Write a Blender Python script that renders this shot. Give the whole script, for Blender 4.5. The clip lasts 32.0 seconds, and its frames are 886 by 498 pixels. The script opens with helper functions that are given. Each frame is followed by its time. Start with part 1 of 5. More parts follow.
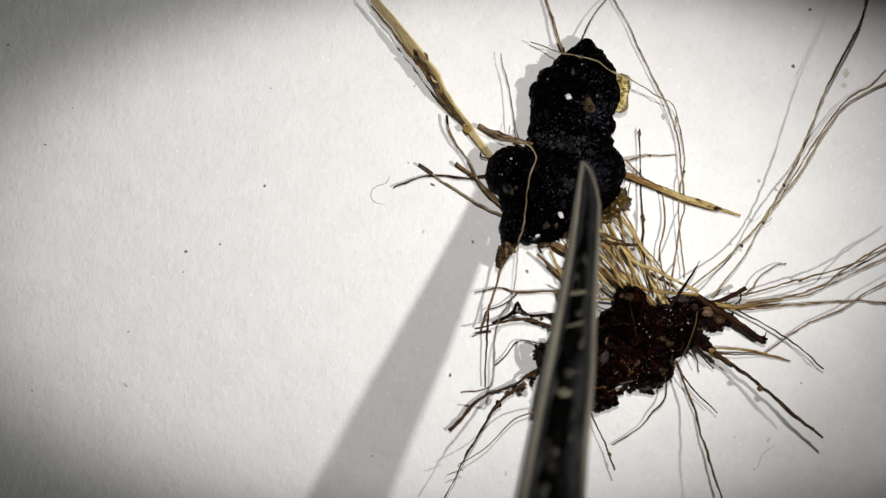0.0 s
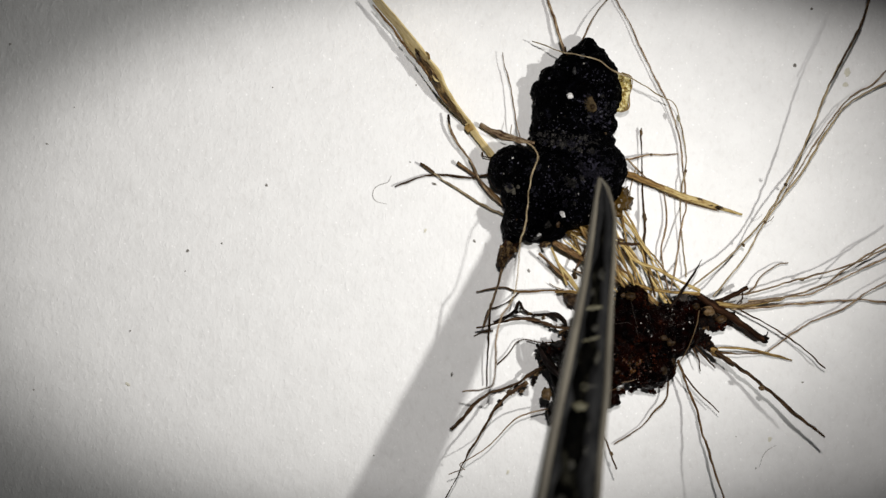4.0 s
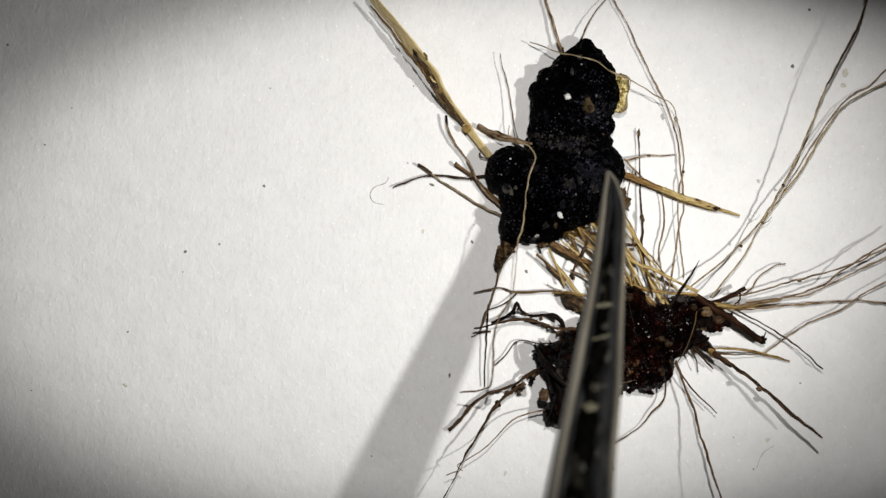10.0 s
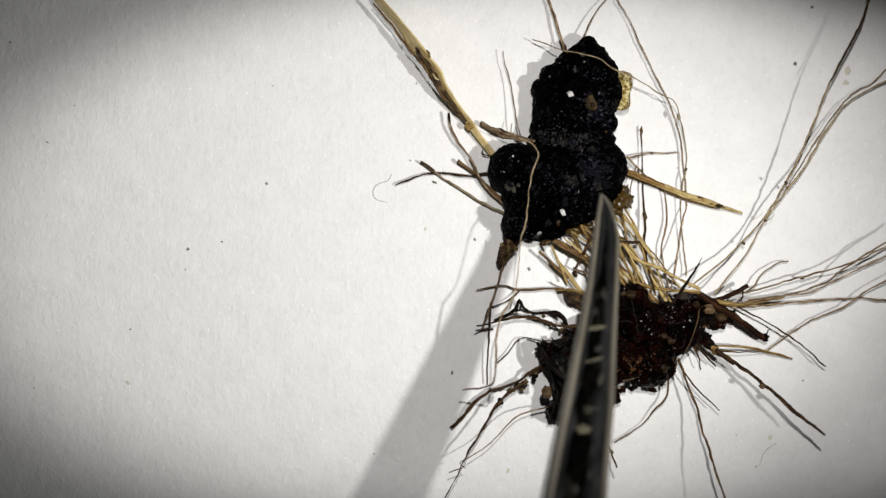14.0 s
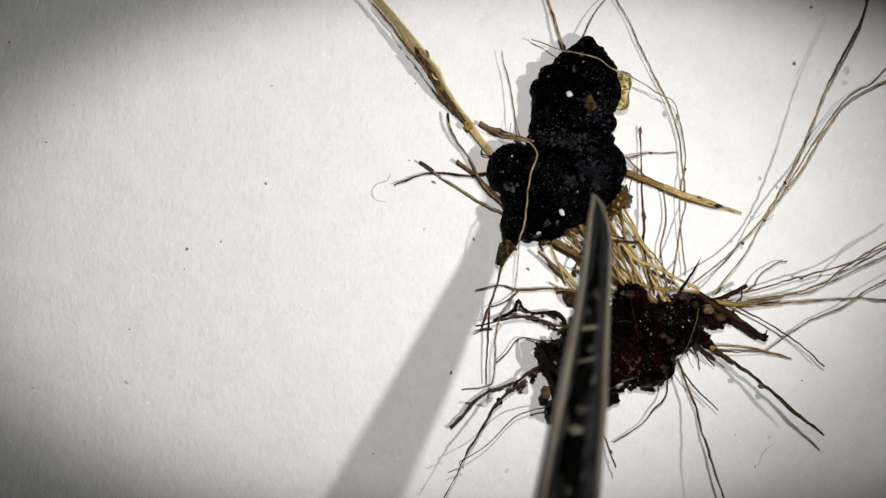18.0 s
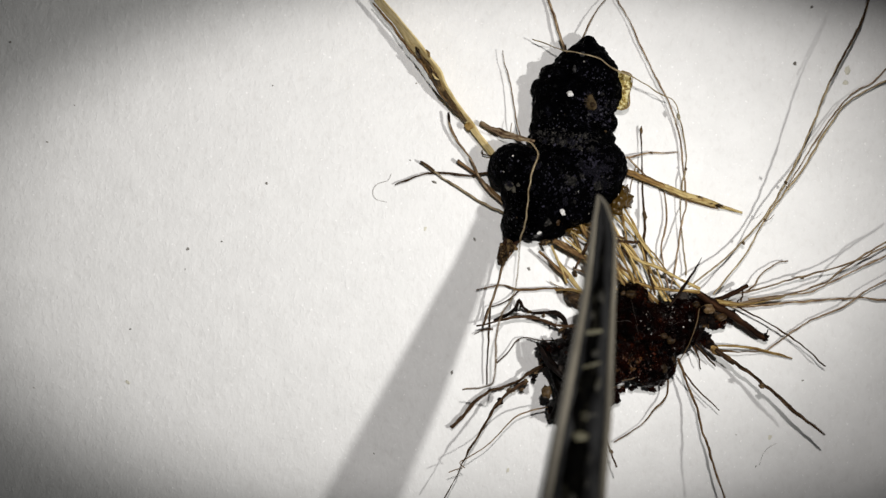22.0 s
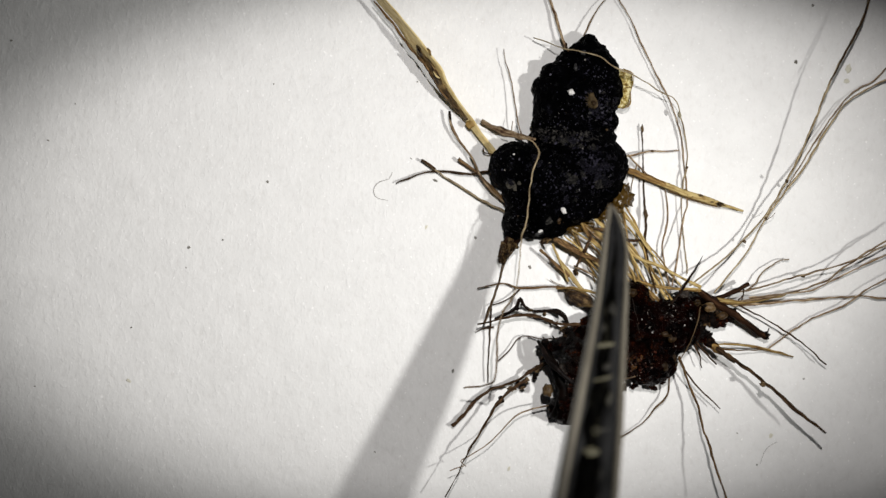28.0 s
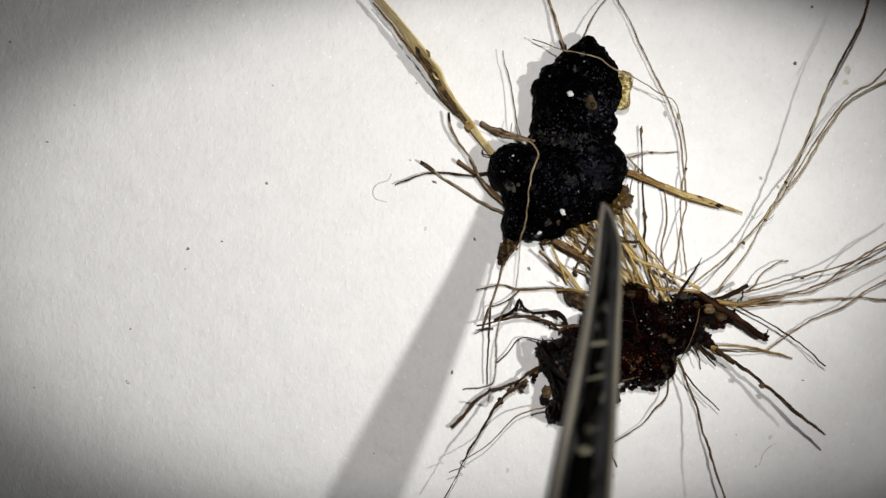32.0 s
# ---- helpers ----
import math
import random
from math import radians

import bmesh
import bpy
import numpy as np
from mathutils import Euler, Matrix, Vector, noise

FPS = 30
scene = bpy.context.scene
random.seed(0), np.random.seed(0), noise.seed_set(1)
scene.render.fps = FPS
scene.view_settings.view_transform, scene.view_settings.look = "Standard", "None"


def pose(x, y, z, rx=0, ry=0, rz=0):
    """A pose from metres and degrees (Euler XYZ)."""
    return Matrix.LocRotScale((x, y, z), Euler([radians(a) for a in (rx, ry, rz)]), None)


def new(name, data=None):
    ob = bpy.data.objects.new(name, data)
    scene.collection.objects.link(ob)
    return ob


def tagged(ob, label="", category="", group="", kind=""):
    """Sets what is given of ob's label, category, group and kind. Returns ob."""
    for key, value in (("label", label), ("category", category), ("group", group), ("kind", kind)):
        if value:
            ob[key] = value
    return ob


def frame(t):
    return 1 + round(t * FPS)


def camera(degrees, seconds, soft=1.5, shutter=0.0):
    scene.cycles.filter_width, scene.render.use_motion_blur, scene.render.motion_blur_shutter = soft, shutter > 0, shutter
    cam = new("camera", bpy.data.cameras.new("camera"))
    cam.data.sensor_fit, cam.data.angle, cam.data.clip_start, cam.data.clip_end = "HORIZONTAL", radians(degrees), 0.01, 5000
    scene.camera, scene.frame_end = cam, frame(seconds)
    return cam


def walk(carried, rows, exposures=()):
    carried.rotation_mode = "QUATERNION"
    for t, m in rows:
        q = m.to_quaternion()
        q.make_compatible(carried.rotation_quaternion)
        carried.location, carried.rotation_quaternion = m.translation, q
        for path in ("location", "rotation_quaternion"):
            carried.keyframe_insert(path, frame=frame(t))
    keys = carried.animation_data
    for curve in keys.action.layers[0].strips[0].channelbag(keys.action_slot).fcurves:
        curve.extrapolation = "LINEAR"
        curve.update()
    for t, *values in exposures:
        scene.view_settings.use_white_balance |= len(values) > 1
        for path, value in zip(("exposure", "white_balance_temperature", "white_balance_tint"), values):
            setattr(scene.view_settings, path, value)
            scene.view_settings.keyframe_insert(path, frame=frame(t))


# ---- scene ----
# The plan is in camera-view pixels, each taken as 0.1 mm: x to the right, y down from the view's top.
PX = 1e-4
LENS = 50.0
EYE = 784 / math.tan(radians(LENS / 2))

cam = camera(LENS, 32.0, soft=1.38)
cam.data.dof.use_dof = True
cam.data.dof.focus_distance = 0.163
cam.data.dof.aperture_fstop = 8.2

# seconds, drift of the hand-held camera to the left and away
DRIFT = [(0, -0.3, 1.4), (0.5, -0.8, 3.1), (1, -0.9, 2.8), (1.5, -1.7, 2.8), (2, 0.6, 1.7), (2.5, 1.2, 1.7), (3, 1.6, 1.3), (3.5, 2.3, 0.1), (5.5, 2.8, 0.1), (6, -1.5, 2.7),
         (6.5, 0.2, 0.1), (7, 1.2, 0.0), (7.5, 1.4, 0.0), (8, -0.8, 1.5), (8.5, -1.5, 2.3), (9, 0.0, 0.0), (9.5, -1.2, 0.1), (10, -1.5, 1.5), (10.5, -0.1, -0.3),
         (11, -0.8, 0.0), (11.5, 0.2, -0.2), (12, 1.5, -1.7), (12.5, 1.5, -1.5), (13, 1.8, -1.8), (13.5, 3.1, -2.8), (14, 3.1, -2.9), (14.5, 2.3, -2.9), (16.5, 3.2, -4.3),
         (17, 3.1, -2.8), (17.5, 2.3, -3.2), (18, 1.4, -3.0), (18.5, 1.6, -3.8), (19, 2.3, -2.8), (19.5, 2.7, -3.3), (20, 2.7, -4.3), (20.5, 1.6, -3.8), (21, 2.3, -5.8),
         (21.5, 1.8, -2.9), (22, 2.7, -3.3), (22.5, 1.6, -4.3), (23, 1.3, -1.9), (23.5, 1.7, -2.8), (24, 2.3, -3.8), (24.5, 3.1, -4.6), (25, 3.1, -5.3), (25.5, 3.1, -5.4),
         (27.5, 3.2, -4.4), (28, 4.5, -6.1), (28.5, 3.0, -3.4), (29, 2.3, -4.4), (29.5, 3.2, -2.0), (30, 3.1, -3.5), (30.5, 2.3, -3.2), (31, 3.0, -2.0), (31.5, 3.2, -4.7),
         (32, 3.0, -3.5)]
walk(cam, [(t, pose(-a * PX, b * PX, EYE * PX)) for t, a, b in DRIFT])

# ---- light ----
world = bpy.data.worlds.new("room_dusk")
scene.world = world
world.use_nodes = True
world.node_tree.nodes["Background"].inputs["Color"].default_value = (0.9, 0.95, 1.0, 1)
world.node_tree.nodes["Background"].inputs["Strength"].default_value = 0.012


def spot(name, eye, target, watts, size, blend, radius, colour, wide):
    """A lamp with its cone stretched sideways, the edge standing in for lens vignetting."""
    data = bpy.data.lights.new(name, "SPOT")
    data.energy, data.spot_size, data.spot_blend = watts, radians(size), blend
    data.shadow_soft_size, data.color = radius, colour
    back = (Vector(eye) - Vector(target)).normalized()
    side = (Vector((1, 0, 0)) - back * back.x).normalized()
    ob = new(name, data)
    turn = Matrix((side, back.cross(side), back)).transposed().to_quaternion()
    ob.matrix_world = Matrix.LocRotScale(eye, turn, (wide, 1, 1))
    return ob


# two small lights: one to the right, one beside the lens
# targets, sizes and blends are set so the beam edges darken the view's corners
spot("side_light", (0.100, -0.018, 0.170), (-0.0030, 0.0032, 0), 1.085, 39.2, 1.0, 0.0030, (0.99, 0.98, 0.955), 1.520)
spot("lens_light", (0.0086, 0.034, 0.170), (0.0155, 0.0009, 0), 0.676, 36.0, 0.52, 0.0015, (1.0, 0.972, 0.955), 2.190)
scene.view_settings.exposure = 0.0


# ---- materials ----
def shader(name, rough=0.6, metal=0.0, spec=0.5):
    m = bpy.data.materials.new(name)
    m.use_nodes = True
    nt = m.node_tree
    b = nt.nodes["Principled BSDF"]
    b.inputs["Roughness"].default_value = rough
    b.inputs["Metallic"].default_value = metal
    b.inputs["Specular IOR Level"].default_value = spec
    return m, nt, b


def node(nt, kind, **values):
    n = nt.nodes.new(kind)
    for key, value in values.items():
        n.inputs[key.replace("_", " ")].default_value = value
    return n


def noise_tex(nt, scale, detail=4.0, rough=0.6, stretch=None, distortion=0.0, along=False):
    co = nt.nodes.new("ShaderNodeTexCoord")
    n = node(nt, "ShaderNodeTexNoise", Scale=scale, Detail=detail, Roughness=rough, Distortion=distortion)
    if stretch:
        mp = nt.nodes.new("ShaderNodeMapping")
        mp.inputs["Scale"].default_value = stretch
        nt.links.new(co.outputs["UV" if along else "Object"], mp.inputs["Vector"])
        nt.links.new(mp.outputs["Vector"], n.inputs["Vector"])
    else:
        nt.links.new(co.outputs["Object"], n.inputs["Vector"])
    return n


def ramp(nt, source, stops):
    r = nt.nodes.new("ShaderNodeValToRGB")
    e = r.color_ramp.elements
    while len(e) < len(stops):
        e.new(0.5)
    for el, (p, c) in zip(e, stops):
        el.position, el.color = p, (*c, 1)
    nt.links.new(source, r.inputs["Fac"])
    return r


def bump(nt, b, source, strength, distance, under=None):
    n = node(nt, "ShaderNodeBump", Strength=strength, Distance=distance)
    nt.links.new(source, n.inputs["Height"])
    if under:
        nt.links.new(under.outputs["Normal"], n.inputs["Normal"])
    nt.links.new(n.outputs["Normal"], b.inputs["Normal"])
    return n


def mixed(name, stops, scale, rough=0.6, detail=5.0, stretch=None, grain=2500, depth=2e-4, strength=0.5, spec=0.5, vary=0.0, along=False):
    """A grained surface: colours of a noise, and a bump at a second scale."""
    m, nt, b = shader(name, rough, 0, spec)
    n = noise_tex(nt, scale, detail, 0.65, stretch, 0.0, along)
    r = ramp(nt, n.outputs["Fac"], stops)
    colour = r.outputs["Color"]
    if vary:
        info = nt.nodes.new("ShaderNodeObjectInfo")
        mr = node(nt, "ShaderNodeMapRange", To_Min=1 - vary, To_Max=1 + vary)
        nt.links.new(info.outputs["Random"], mr.inputs["Value"])
        hs = node(nt, "ShaderNodeHueSaturation")
        nt.links.new(mr.outputs["Result"], hs.inputs["Value"])
        nt.links.new(colour, hs.inputs["Color"])
        colour = hs.outputs["Color"]
    nt.links.new(colour, b.inputs["Base Color"])
    g = noise_tex(nt, grain, 4.0, 0.7, stretch, 0.0, along)
    bump(nt, b, g.outputs["Fac"], strength, depth)
    return m


def paper_material():
    m, nt, b = shader("paper", 0.85, 0, 0.25)
    blotch = noise_tex(nt, 160, 4, 0.6)
    r = ramp(nt, blotch.outputs["Fac"], [(0.3, (0.80, 0.795, 0.78)), (0.7, (0.86, 0.855, 0.84))])
    fibre = noise_tex(nt, 1000, 4, 0.6, (1.0, 0.62, 1.0), 0.4)
    fr = ramp(nt, fibre.outputs["Fac"], [(0.26, (0.925, 0.918, 0.912)), (0.46, (0.985, 0.985, 0.985)), (0.9, (1.03, 1.03, 1.03))])
    mul = nt.nodes.new("ShaderNodeMix")
    mul.data_type, mul.blend_type = "RGBA", "MULTIPLY"
    mul.inputs["Factor"].default_value = 1.0
    nt.links.new(r.outputs["Color"], mul.inputs["A"])
    nt.links.new(fr.outputs["Color"], mul.inputs["B"])
    # sparkle painted into the base colour as near-white flecks
    glint = noise_tex(nt, 1900, 2, 0.5, (1.0, 0.7, 1.0))
    gr = ramp(nt, glint.outputs["Fac"], [(0.0, (0, 0, 0)), (0.66, (0, 0, 0)), (0.74, (1, 1, 1))])
    shine = nt.nodes.new("ShaderNodeMix")
    shine.data_type = "RGBA"
    shine.inputs["B"].default_value = (1.0, 0.99, 0.975, 1)
    nt.links.new(gr.outputs["Color"], shine.inputs["Factor"])
    nt.links.new(mul.outputs["Result"], shine.inputs["A"])
    nt.links.new(shine.outputs["Result"], b.inputs["Base Color"])
    knobs = ramp(nt, fibre.outputs["Fac"], [(0.26, (0.2,) * 3), (0.44, (0.44,) * 3), (0.56, (0.52,) * 3), (0.72, (1.0,) * 3)])
    coarse = bump(nt, b, knobs.outputs["Color"], 0.38, 3.0e-4)
    swell = noise_tex(nt, 330, 3, 0.55, (1.0, 0.7, 1.0))
    broad = bump(nt, b, swell.outputs["Fac"], 0.35, 5e-4, coarse)
    fine = noise_tex(nt, 2600, 2, 0.6, (1.0, 0.6, 1.0))
    bump(nt, b, fine.outputs["Fac"], 0.28, 1.2e-4, broad)
    return m


def clod_material(name, dark, mid, flecks, rough, wet, crumbly):
    """Crumbly soil: near-black paste with lighter crumbs; damp spots shine, the rest is dull."""
    m, nt, b = shader(name, rough, 0, 0.1)
    n = noise_tex(nt, 420, 6, 0.7)
    r = ramp(nt, n.outputs["Fac"], [(0.44, dark), (0.62, mid), (0.82, flecks)])
    crumbs = noise_tex(nt, 2300, 2, 0.5)
    cr = ramp(nt, crumbs.outputs["Fac"], [(0.0, (0, 0, 0)), (crumbly, (0, 0, 0)), (crumbly + 0.08, (1, 1, 1))])
    mix = nt.nodes.new("ShaderNodeMix")
    mix.data_type = "RGBA"
    mix.inputs["B"].default_value = (*flecks, 1)
    nt.links.new(cr.outputs["Color"], mix.inputs["Factor"])
    nt.links.new(r.outputs["Color"], mix.inputs["A"])
    nt.links.new(mix.outputs["Result"], b.inputs["Base Color"])
    damp = noise_tex(nt, 900, 3, 0.6)
    lo, hi = 0.60 - 0.12 * wet, 0.72 - 0.12 * wet
    dr = ramp(nt, damp.outputs["Fac"], [(lo, (0.012,) * 3), (hi, (0.012 + 0.55 * wet,) * 3)])
    nt.links.new(dr.outputs["Color"], b.inputs["Specular IOR Level"])
    rr = ramp(nt, damp.outputs["Fac"], [(lo, (rough + 0.2,) * 3), (hi, (rough - 0.22,) * 3)])
    nt.links.new(rr.outputs["Color"], b.inputs["Roughness"])
    g = noise_tex(nt, 1500, 5, 0.75)
    first = bump(nt, b, g.outputs["Fac"], 0.9, 6e-4)
    f = noise_tex(nt, 4500, 2, 0.6)
    bump(nt, b, f.outputs["Fac"], 0.5, 1.5e-4, first)
    return m


def glassy(name, colour, rough, through_light, size=600):
    m, nt, b = shader(name, rough)
    n = noise_tex(nt, size, 5, 0.7)
    r = ramp(nt, n.outputs["Fac"], [(0.30, tuple(c * 0.45 for c in colour)), (0.50, tuple(c * 0.8 for c in colour)), (0.70, colour)])
    nt.links.new(r.outputs["Color"], b.inputs["Base Color"])
    b.inputs["Transmission Weight"].default_value = through_light
    bump(nt, b, n.outputs["Fac"], 0.3, 2e-4)
    return m


def fleck_material(name, stops):
    """Fine soil grains, each of its own shade."""
    m, nt, b = shader(name, 0.5, 0, 0.2)
    geo = nt.nodes.new("ShaderNodeNewGeometry")
    r = ramp(nt, geo.outputs["Random Per Island"], stops)
    nt.links.new(r.outputs["Color"], b.inputs["Base Color"])
    return m


PAPER = paper_material()
BLUEFLECK = fleck_material("bluish_black_grains", [(0.0, (0.0008, 0.0008, 0.0012)), (0.5, (0.0085, 0.0078, 0.0135)), (0.9, (0.036, 0.034, 0.050)), (1.0, (0.100, 0.095, 0.110))])
GREYFLECK = fleck_material("dull_grey_brown_grains", [(0.0, (0.0015, 0.0014, 0.0014)), (0.5, (0.016, 0.0148, 0.0138)), (0.92, (0.046, 0.042, 0.038)), (1.0, (0.095, 0.090, 0.080))])
REDFLECK = fleck_material("wet_red_brown_grains", [(0.0, (0.0006, 0.0002, 0.0002)), (0.6, (0.0080, 0.0014, 0.0005)), (0.88, (0.070, 0.015, 0.005)), (1.0, (0.24, 0.19, 0.16))])
TAR = clod_material("black_soil", (0.0002, 0.0002, 0.0003), (0.0006, 0.0006, 0.0010), (0.030, 0.030, 0.042), 0.42, 0.20, 0.685)
SOIL = clod_material("dark_brown_soil", (0.0004, 0.0001, 0.0001), (0.0048, 0.0007, 0.0003), (0.070, 0.015, 0.004), 0.26, 0.50, 0.80)
# for what is long and thin: x runs round the stalk, y along it
GRAIN = (1.6, 2.2, 1.0)
STRAW = mixed("dry_straw", [(0.26, (0.070, 0.036, 0.012)), (0.40, (0.285, 0.180, 0.054)), (0.58, (0.53, 0.410, 0.175))], 1.6, 0.5, 7, GRAIN, 5.0, 2e-4, 0.6, 0.25, 0.2, True)
HUSK = mixed("brown_husk", [(0.34, (0.012, 0.0052, 0.002)), (0.48, (0.088, 0.045, 0.016)), (0.64, (0.26, 0.160, 0.066))], 1.8, 0.55, 7, GRAIN, 5.0, 2.5e-4, 0.8, 0.2, 0.25, True)
PALESTRAW = mixed("pale_dry_grass_leaf", [(0.24, (0.12, 0.070, 0.022)), (0.38, (0.38, 0.265, 0.098)), (0.58, (0.62, 0.500, 0.250))], 1.6, 0.5, 7, (1.6, 1.4, 1.0), 5.0, 2e-4, 0.5, 0.25, 0.1, True)
MOTTLED = mixed("mottled_yellow_brown_leaf", [(0.41, (0.016, 0.008, 0.003)), (0.53, (0.080, 0.044, 0.013)), (0.68, (0.33, 0.220, 0.085))], 1.6, 0.55, 7, (2.2, 3.2, 1.0), 5.0, 2.5e-4, 0.8, 0.2, 0.2, True)
ROOT = mixed("tan_root", [(0.41, (0.050, 0.021, 0.010)), (0.50, (0.205, 0.130, 0.068)), (0.61, (0.49, 0.385, 0.245))], 1.7, 0.6, 7, GRAIN, 6.0, 1.8e-4, 0.7, 0.2, 0.28, True)
GREYROOT = mixed("grey_brown_root", [(0.41, (0.058, 0.029, 0.015)), (0.50, (0.215, 0.142, 0.082)), (0.62, (0.48, 0.380, 0.255))], 1.7, 0.65, 6, GRAIN, 6.0, 1.5e-4, 0.7, 0.2, 0.25, True)
DARKROOT = mixed("dark_root", [(0.36, (0.009, 0.0042, 0.002)), (0.50, (0.050, 0.027, 0.0135)), (0.68, (0.155, 0.092, 0.048))], 1.9, 0.62, 7, GRAIN, 5.0, 2.5e-4, 0.9, 0.06, 0.3, True)
BLACKROOT = mixed("black_root", [(0.35, (0.0010, 0.0006, 0.0005)), (0.50, (0.0060, 0.0034, 0.0022)), (0.68, (0.040, 0.022, 0.014))], 2.8, 0.55, 5, GRAIN, 5.0, 2e-4, 0.8, 0.05, 0.2, True)
STUB = mixed("dark_root_bark", [(0.36, (0.0024, 0.0009, 0.0004)), (0.52, (0.0190, 0.0076, 0.0034)), (0.70, (0.075, 0.036, 0.017))], 1.6, 0.5, 7, (1.2, 1.0, 1), 4.0, 2.5e-4, 0.9, 0.05, 0.15, True)
TANSTEM = mixed("yellow_brown_stem", [(0.38, (0.050, 0.018, 0.005)), (0.49, (0.225, 0.135, 0.038)), (0.63, (0.43, 0.320, 0.125))], 1.8, 0.55, 6, (1.2, 1.2, 1), 5.0, 2e-4, 0.7, 0.2, 0.2, True)
BROWNSTRAW = mixed("brown_straw", [(0.32, (0.035, 0.012, 0.004)), (0.48, (0.150, 0.082, 0.022)), (0.66, (0.33, 0.210, 0.070))], 1.8, 0.55, 6, (1.2, 1.2, 1), 5.0, 2e-4, 0.7, 0.2, 0.2, True)
# for grains and seeds, whose pattern is as large as the grain
SEEDHUSK = mixed("mottled_seed_husk", [(0.38, (0.006, 0.0025, 0.001)), (0.48, (0.040, 0.020, 0.007)), (0.60, (0.20, 0.130, 0.055))], 1.3, 0.45, 6, None, 4.0, 4e-4, 0.8, 0.2, 0.3)
DARKCRUMB = mixed("dark_crumb", [(0.45, (0.0009, 0.0005, 0.0004)), (0.58, (0.006, 0.0026, 0.0014)), (0.74, (0.045, 0.020, 0.009))], 2.6, 0.5, 7, None, 5.0, 3e-4, 0.9, 0.08, 0.3)
PALEROOT = mixed("pale_grey_olive_root", [(0.40, (0.090, 0.056, 0.026)), (0.50, (0.270, 0.205, 0.115)), (0.62, (0.52, 0.430, 0.280))], 1.7, 0.65, 6, GRAIN, 6.0, 1.5e-4, 0.7, 0.2, 0.25, True)
HAIR = mixed("grey_hair", [(0.3, (0.24, 0.23, 0.21)), (0.7, (0.40, 0.38, 0.36))], 300, 0.7)
AMBER = mixed("amber_flake", [(0.40, (0.15, 0.085, 0.015)), (0.50, (0.55, 0.42, 0.12)), (0.60, (0.85, 0.76, 0.42))], 1500, 0.25, 4, None, 1800, 6e-4, 1.0, 0.5)
RESIN = glassy("brown_resin", (0.078, 0.043, 0.008), 0.22, 0.12, 1.1)
PEBBLE = mixed("tan_pebble", [(0.34, (0.040, 0.021, 0.007)), (0.64, (0.135, 0.088, 0.042))], 1.6, 0.42, 5, None, 4.0, 1.5e-4, 0.5, 0.2, 0.3)
DARKPEBBLE = mixed("dull_brown_pebble", [(0.34, (0.008, 0.0045, 0.002)), (0.64, (0.060, 0.034, 0.014))], 1.8, 0.4, 5, None, 4.0, 1.5e-4, 0.6, 0.15, 0.4)
# grey grit, also the colour of glints painted as grains
GRITGLINT = mixed("grey_grit_and_glint", [(0.34, (0.008, 0.008, 0.009)), (0.66, (0.070, 0.068, 0.067))], 1.8, 0.45, 4, None, 4.0, 1e-4, 0.5, 0.2, 0.6)
CLOT = mixed("dull_grey_soil", [(0.38, (0.001, 0.001, 0.0012)), (0.50, (0.026, 0.025, 0.023)), (0.64, (0.115, 0.105, 0.094))], 1.9, 0.7, 8, None, 8.0, 5e-4, 1.0, 0.08, 0.4)
BLUECLOT = mixed("bluish_black_soil", [(0.42, (0.0003, 0.0003, 0.0005)), (0.52, (0.0070, 0.0066, 0.0105)), (0.66, (0.042, 0.040, 0.056))], 1.9, 0.4, 8, None, 8.0, 5e-4, 1.0, 0.12, 0.4)
FILM = mixed("greyish_brown_root_skin", [(0.36, (0.004, 0.003, 0.0025)), (0.52, (0.018, 0.013, 0.010)), (0.70, (0.060, 0.045, 0.035))], 2.4, 0.35, 6, None, 5.0, 3e-4, 0.6, 0.22, 0.2)
WETPEBBLE = mixed("wet_olive_brown_pebble", [(0.34, (0.006, 0.0031, 0.0012)), (0.50, (0.021, 0.0118, 0.0046)), (0.68, (0.058, 0.036, 0.016))], 1.6, 0.4, 6, None, 4.0, 1.5e-4, 0.5, 0.07, 0.25)
AMBERWET = mixed("wet_amber_grit", [(0.36, (0.010, 0.0035, 0.001)), (0.50, (0.048, 0.019, 0.005)), (0.68, (0.15, 0.078, 0.023))], 1.8, 0.2, 6, None, 4.0, 2e-4, 0.7, 0.4, 0.3)
REDCRUMB = mixed("wet_red_brown_soil", [(0.46, (0.0008, 0.0001, 0.0001)), (0.57, (0.022, 0.0036, 0.0010)), (0.70, (0.14, 0.042, 0.012))], 1.9, 0.2, 8, None, 7.0, 4e-4, 1.0, 0.2, 0.4)
DARKBODY = mixed("dull_tan_body_coat", [(0.34, (0.030, 0.020, 0.009)), (0.64, (0.085, 0.060, 0.030))], 1.6, 0.5, 5, None, 4.0, 1.5e-4, 0.5, 0.15, 0.1)
WETBARK = mixed("wet_black_root_bark", [(0.40, (0.0006, 0.0004, 0.0003)), (0.55, (0.0025, 0.0014, 0.0011)), (0.74, (0.012, 0.006, 0.005))], 420, 0.4, 6, None, 1500, 2e-4, 0.5, 0.03)
WETCLOD = mixed("wet_black_soil_chunk", [(0.42, (0.0005, 0.0003, 0.0003)), (0.56, (0.0030, 0.0016, 0.0012)), (0.72, (0.022, 0.012, 0.009))], 1.6, 0.28, 7, None, 6.0, 5e-4, 1.0, 0.25, 0.3)
FLAP = mixed("dark_grey_brown_root_skin", [(0.36, (0.0015, 0.001, 0.0009)), (0.52, (0.0060, 0.0038, 0.0033)), (0.70, (0.028, 0.018, 0.015))], 380, 0.4, 6, None, 900, 3e-4, 0.8, 0.08)
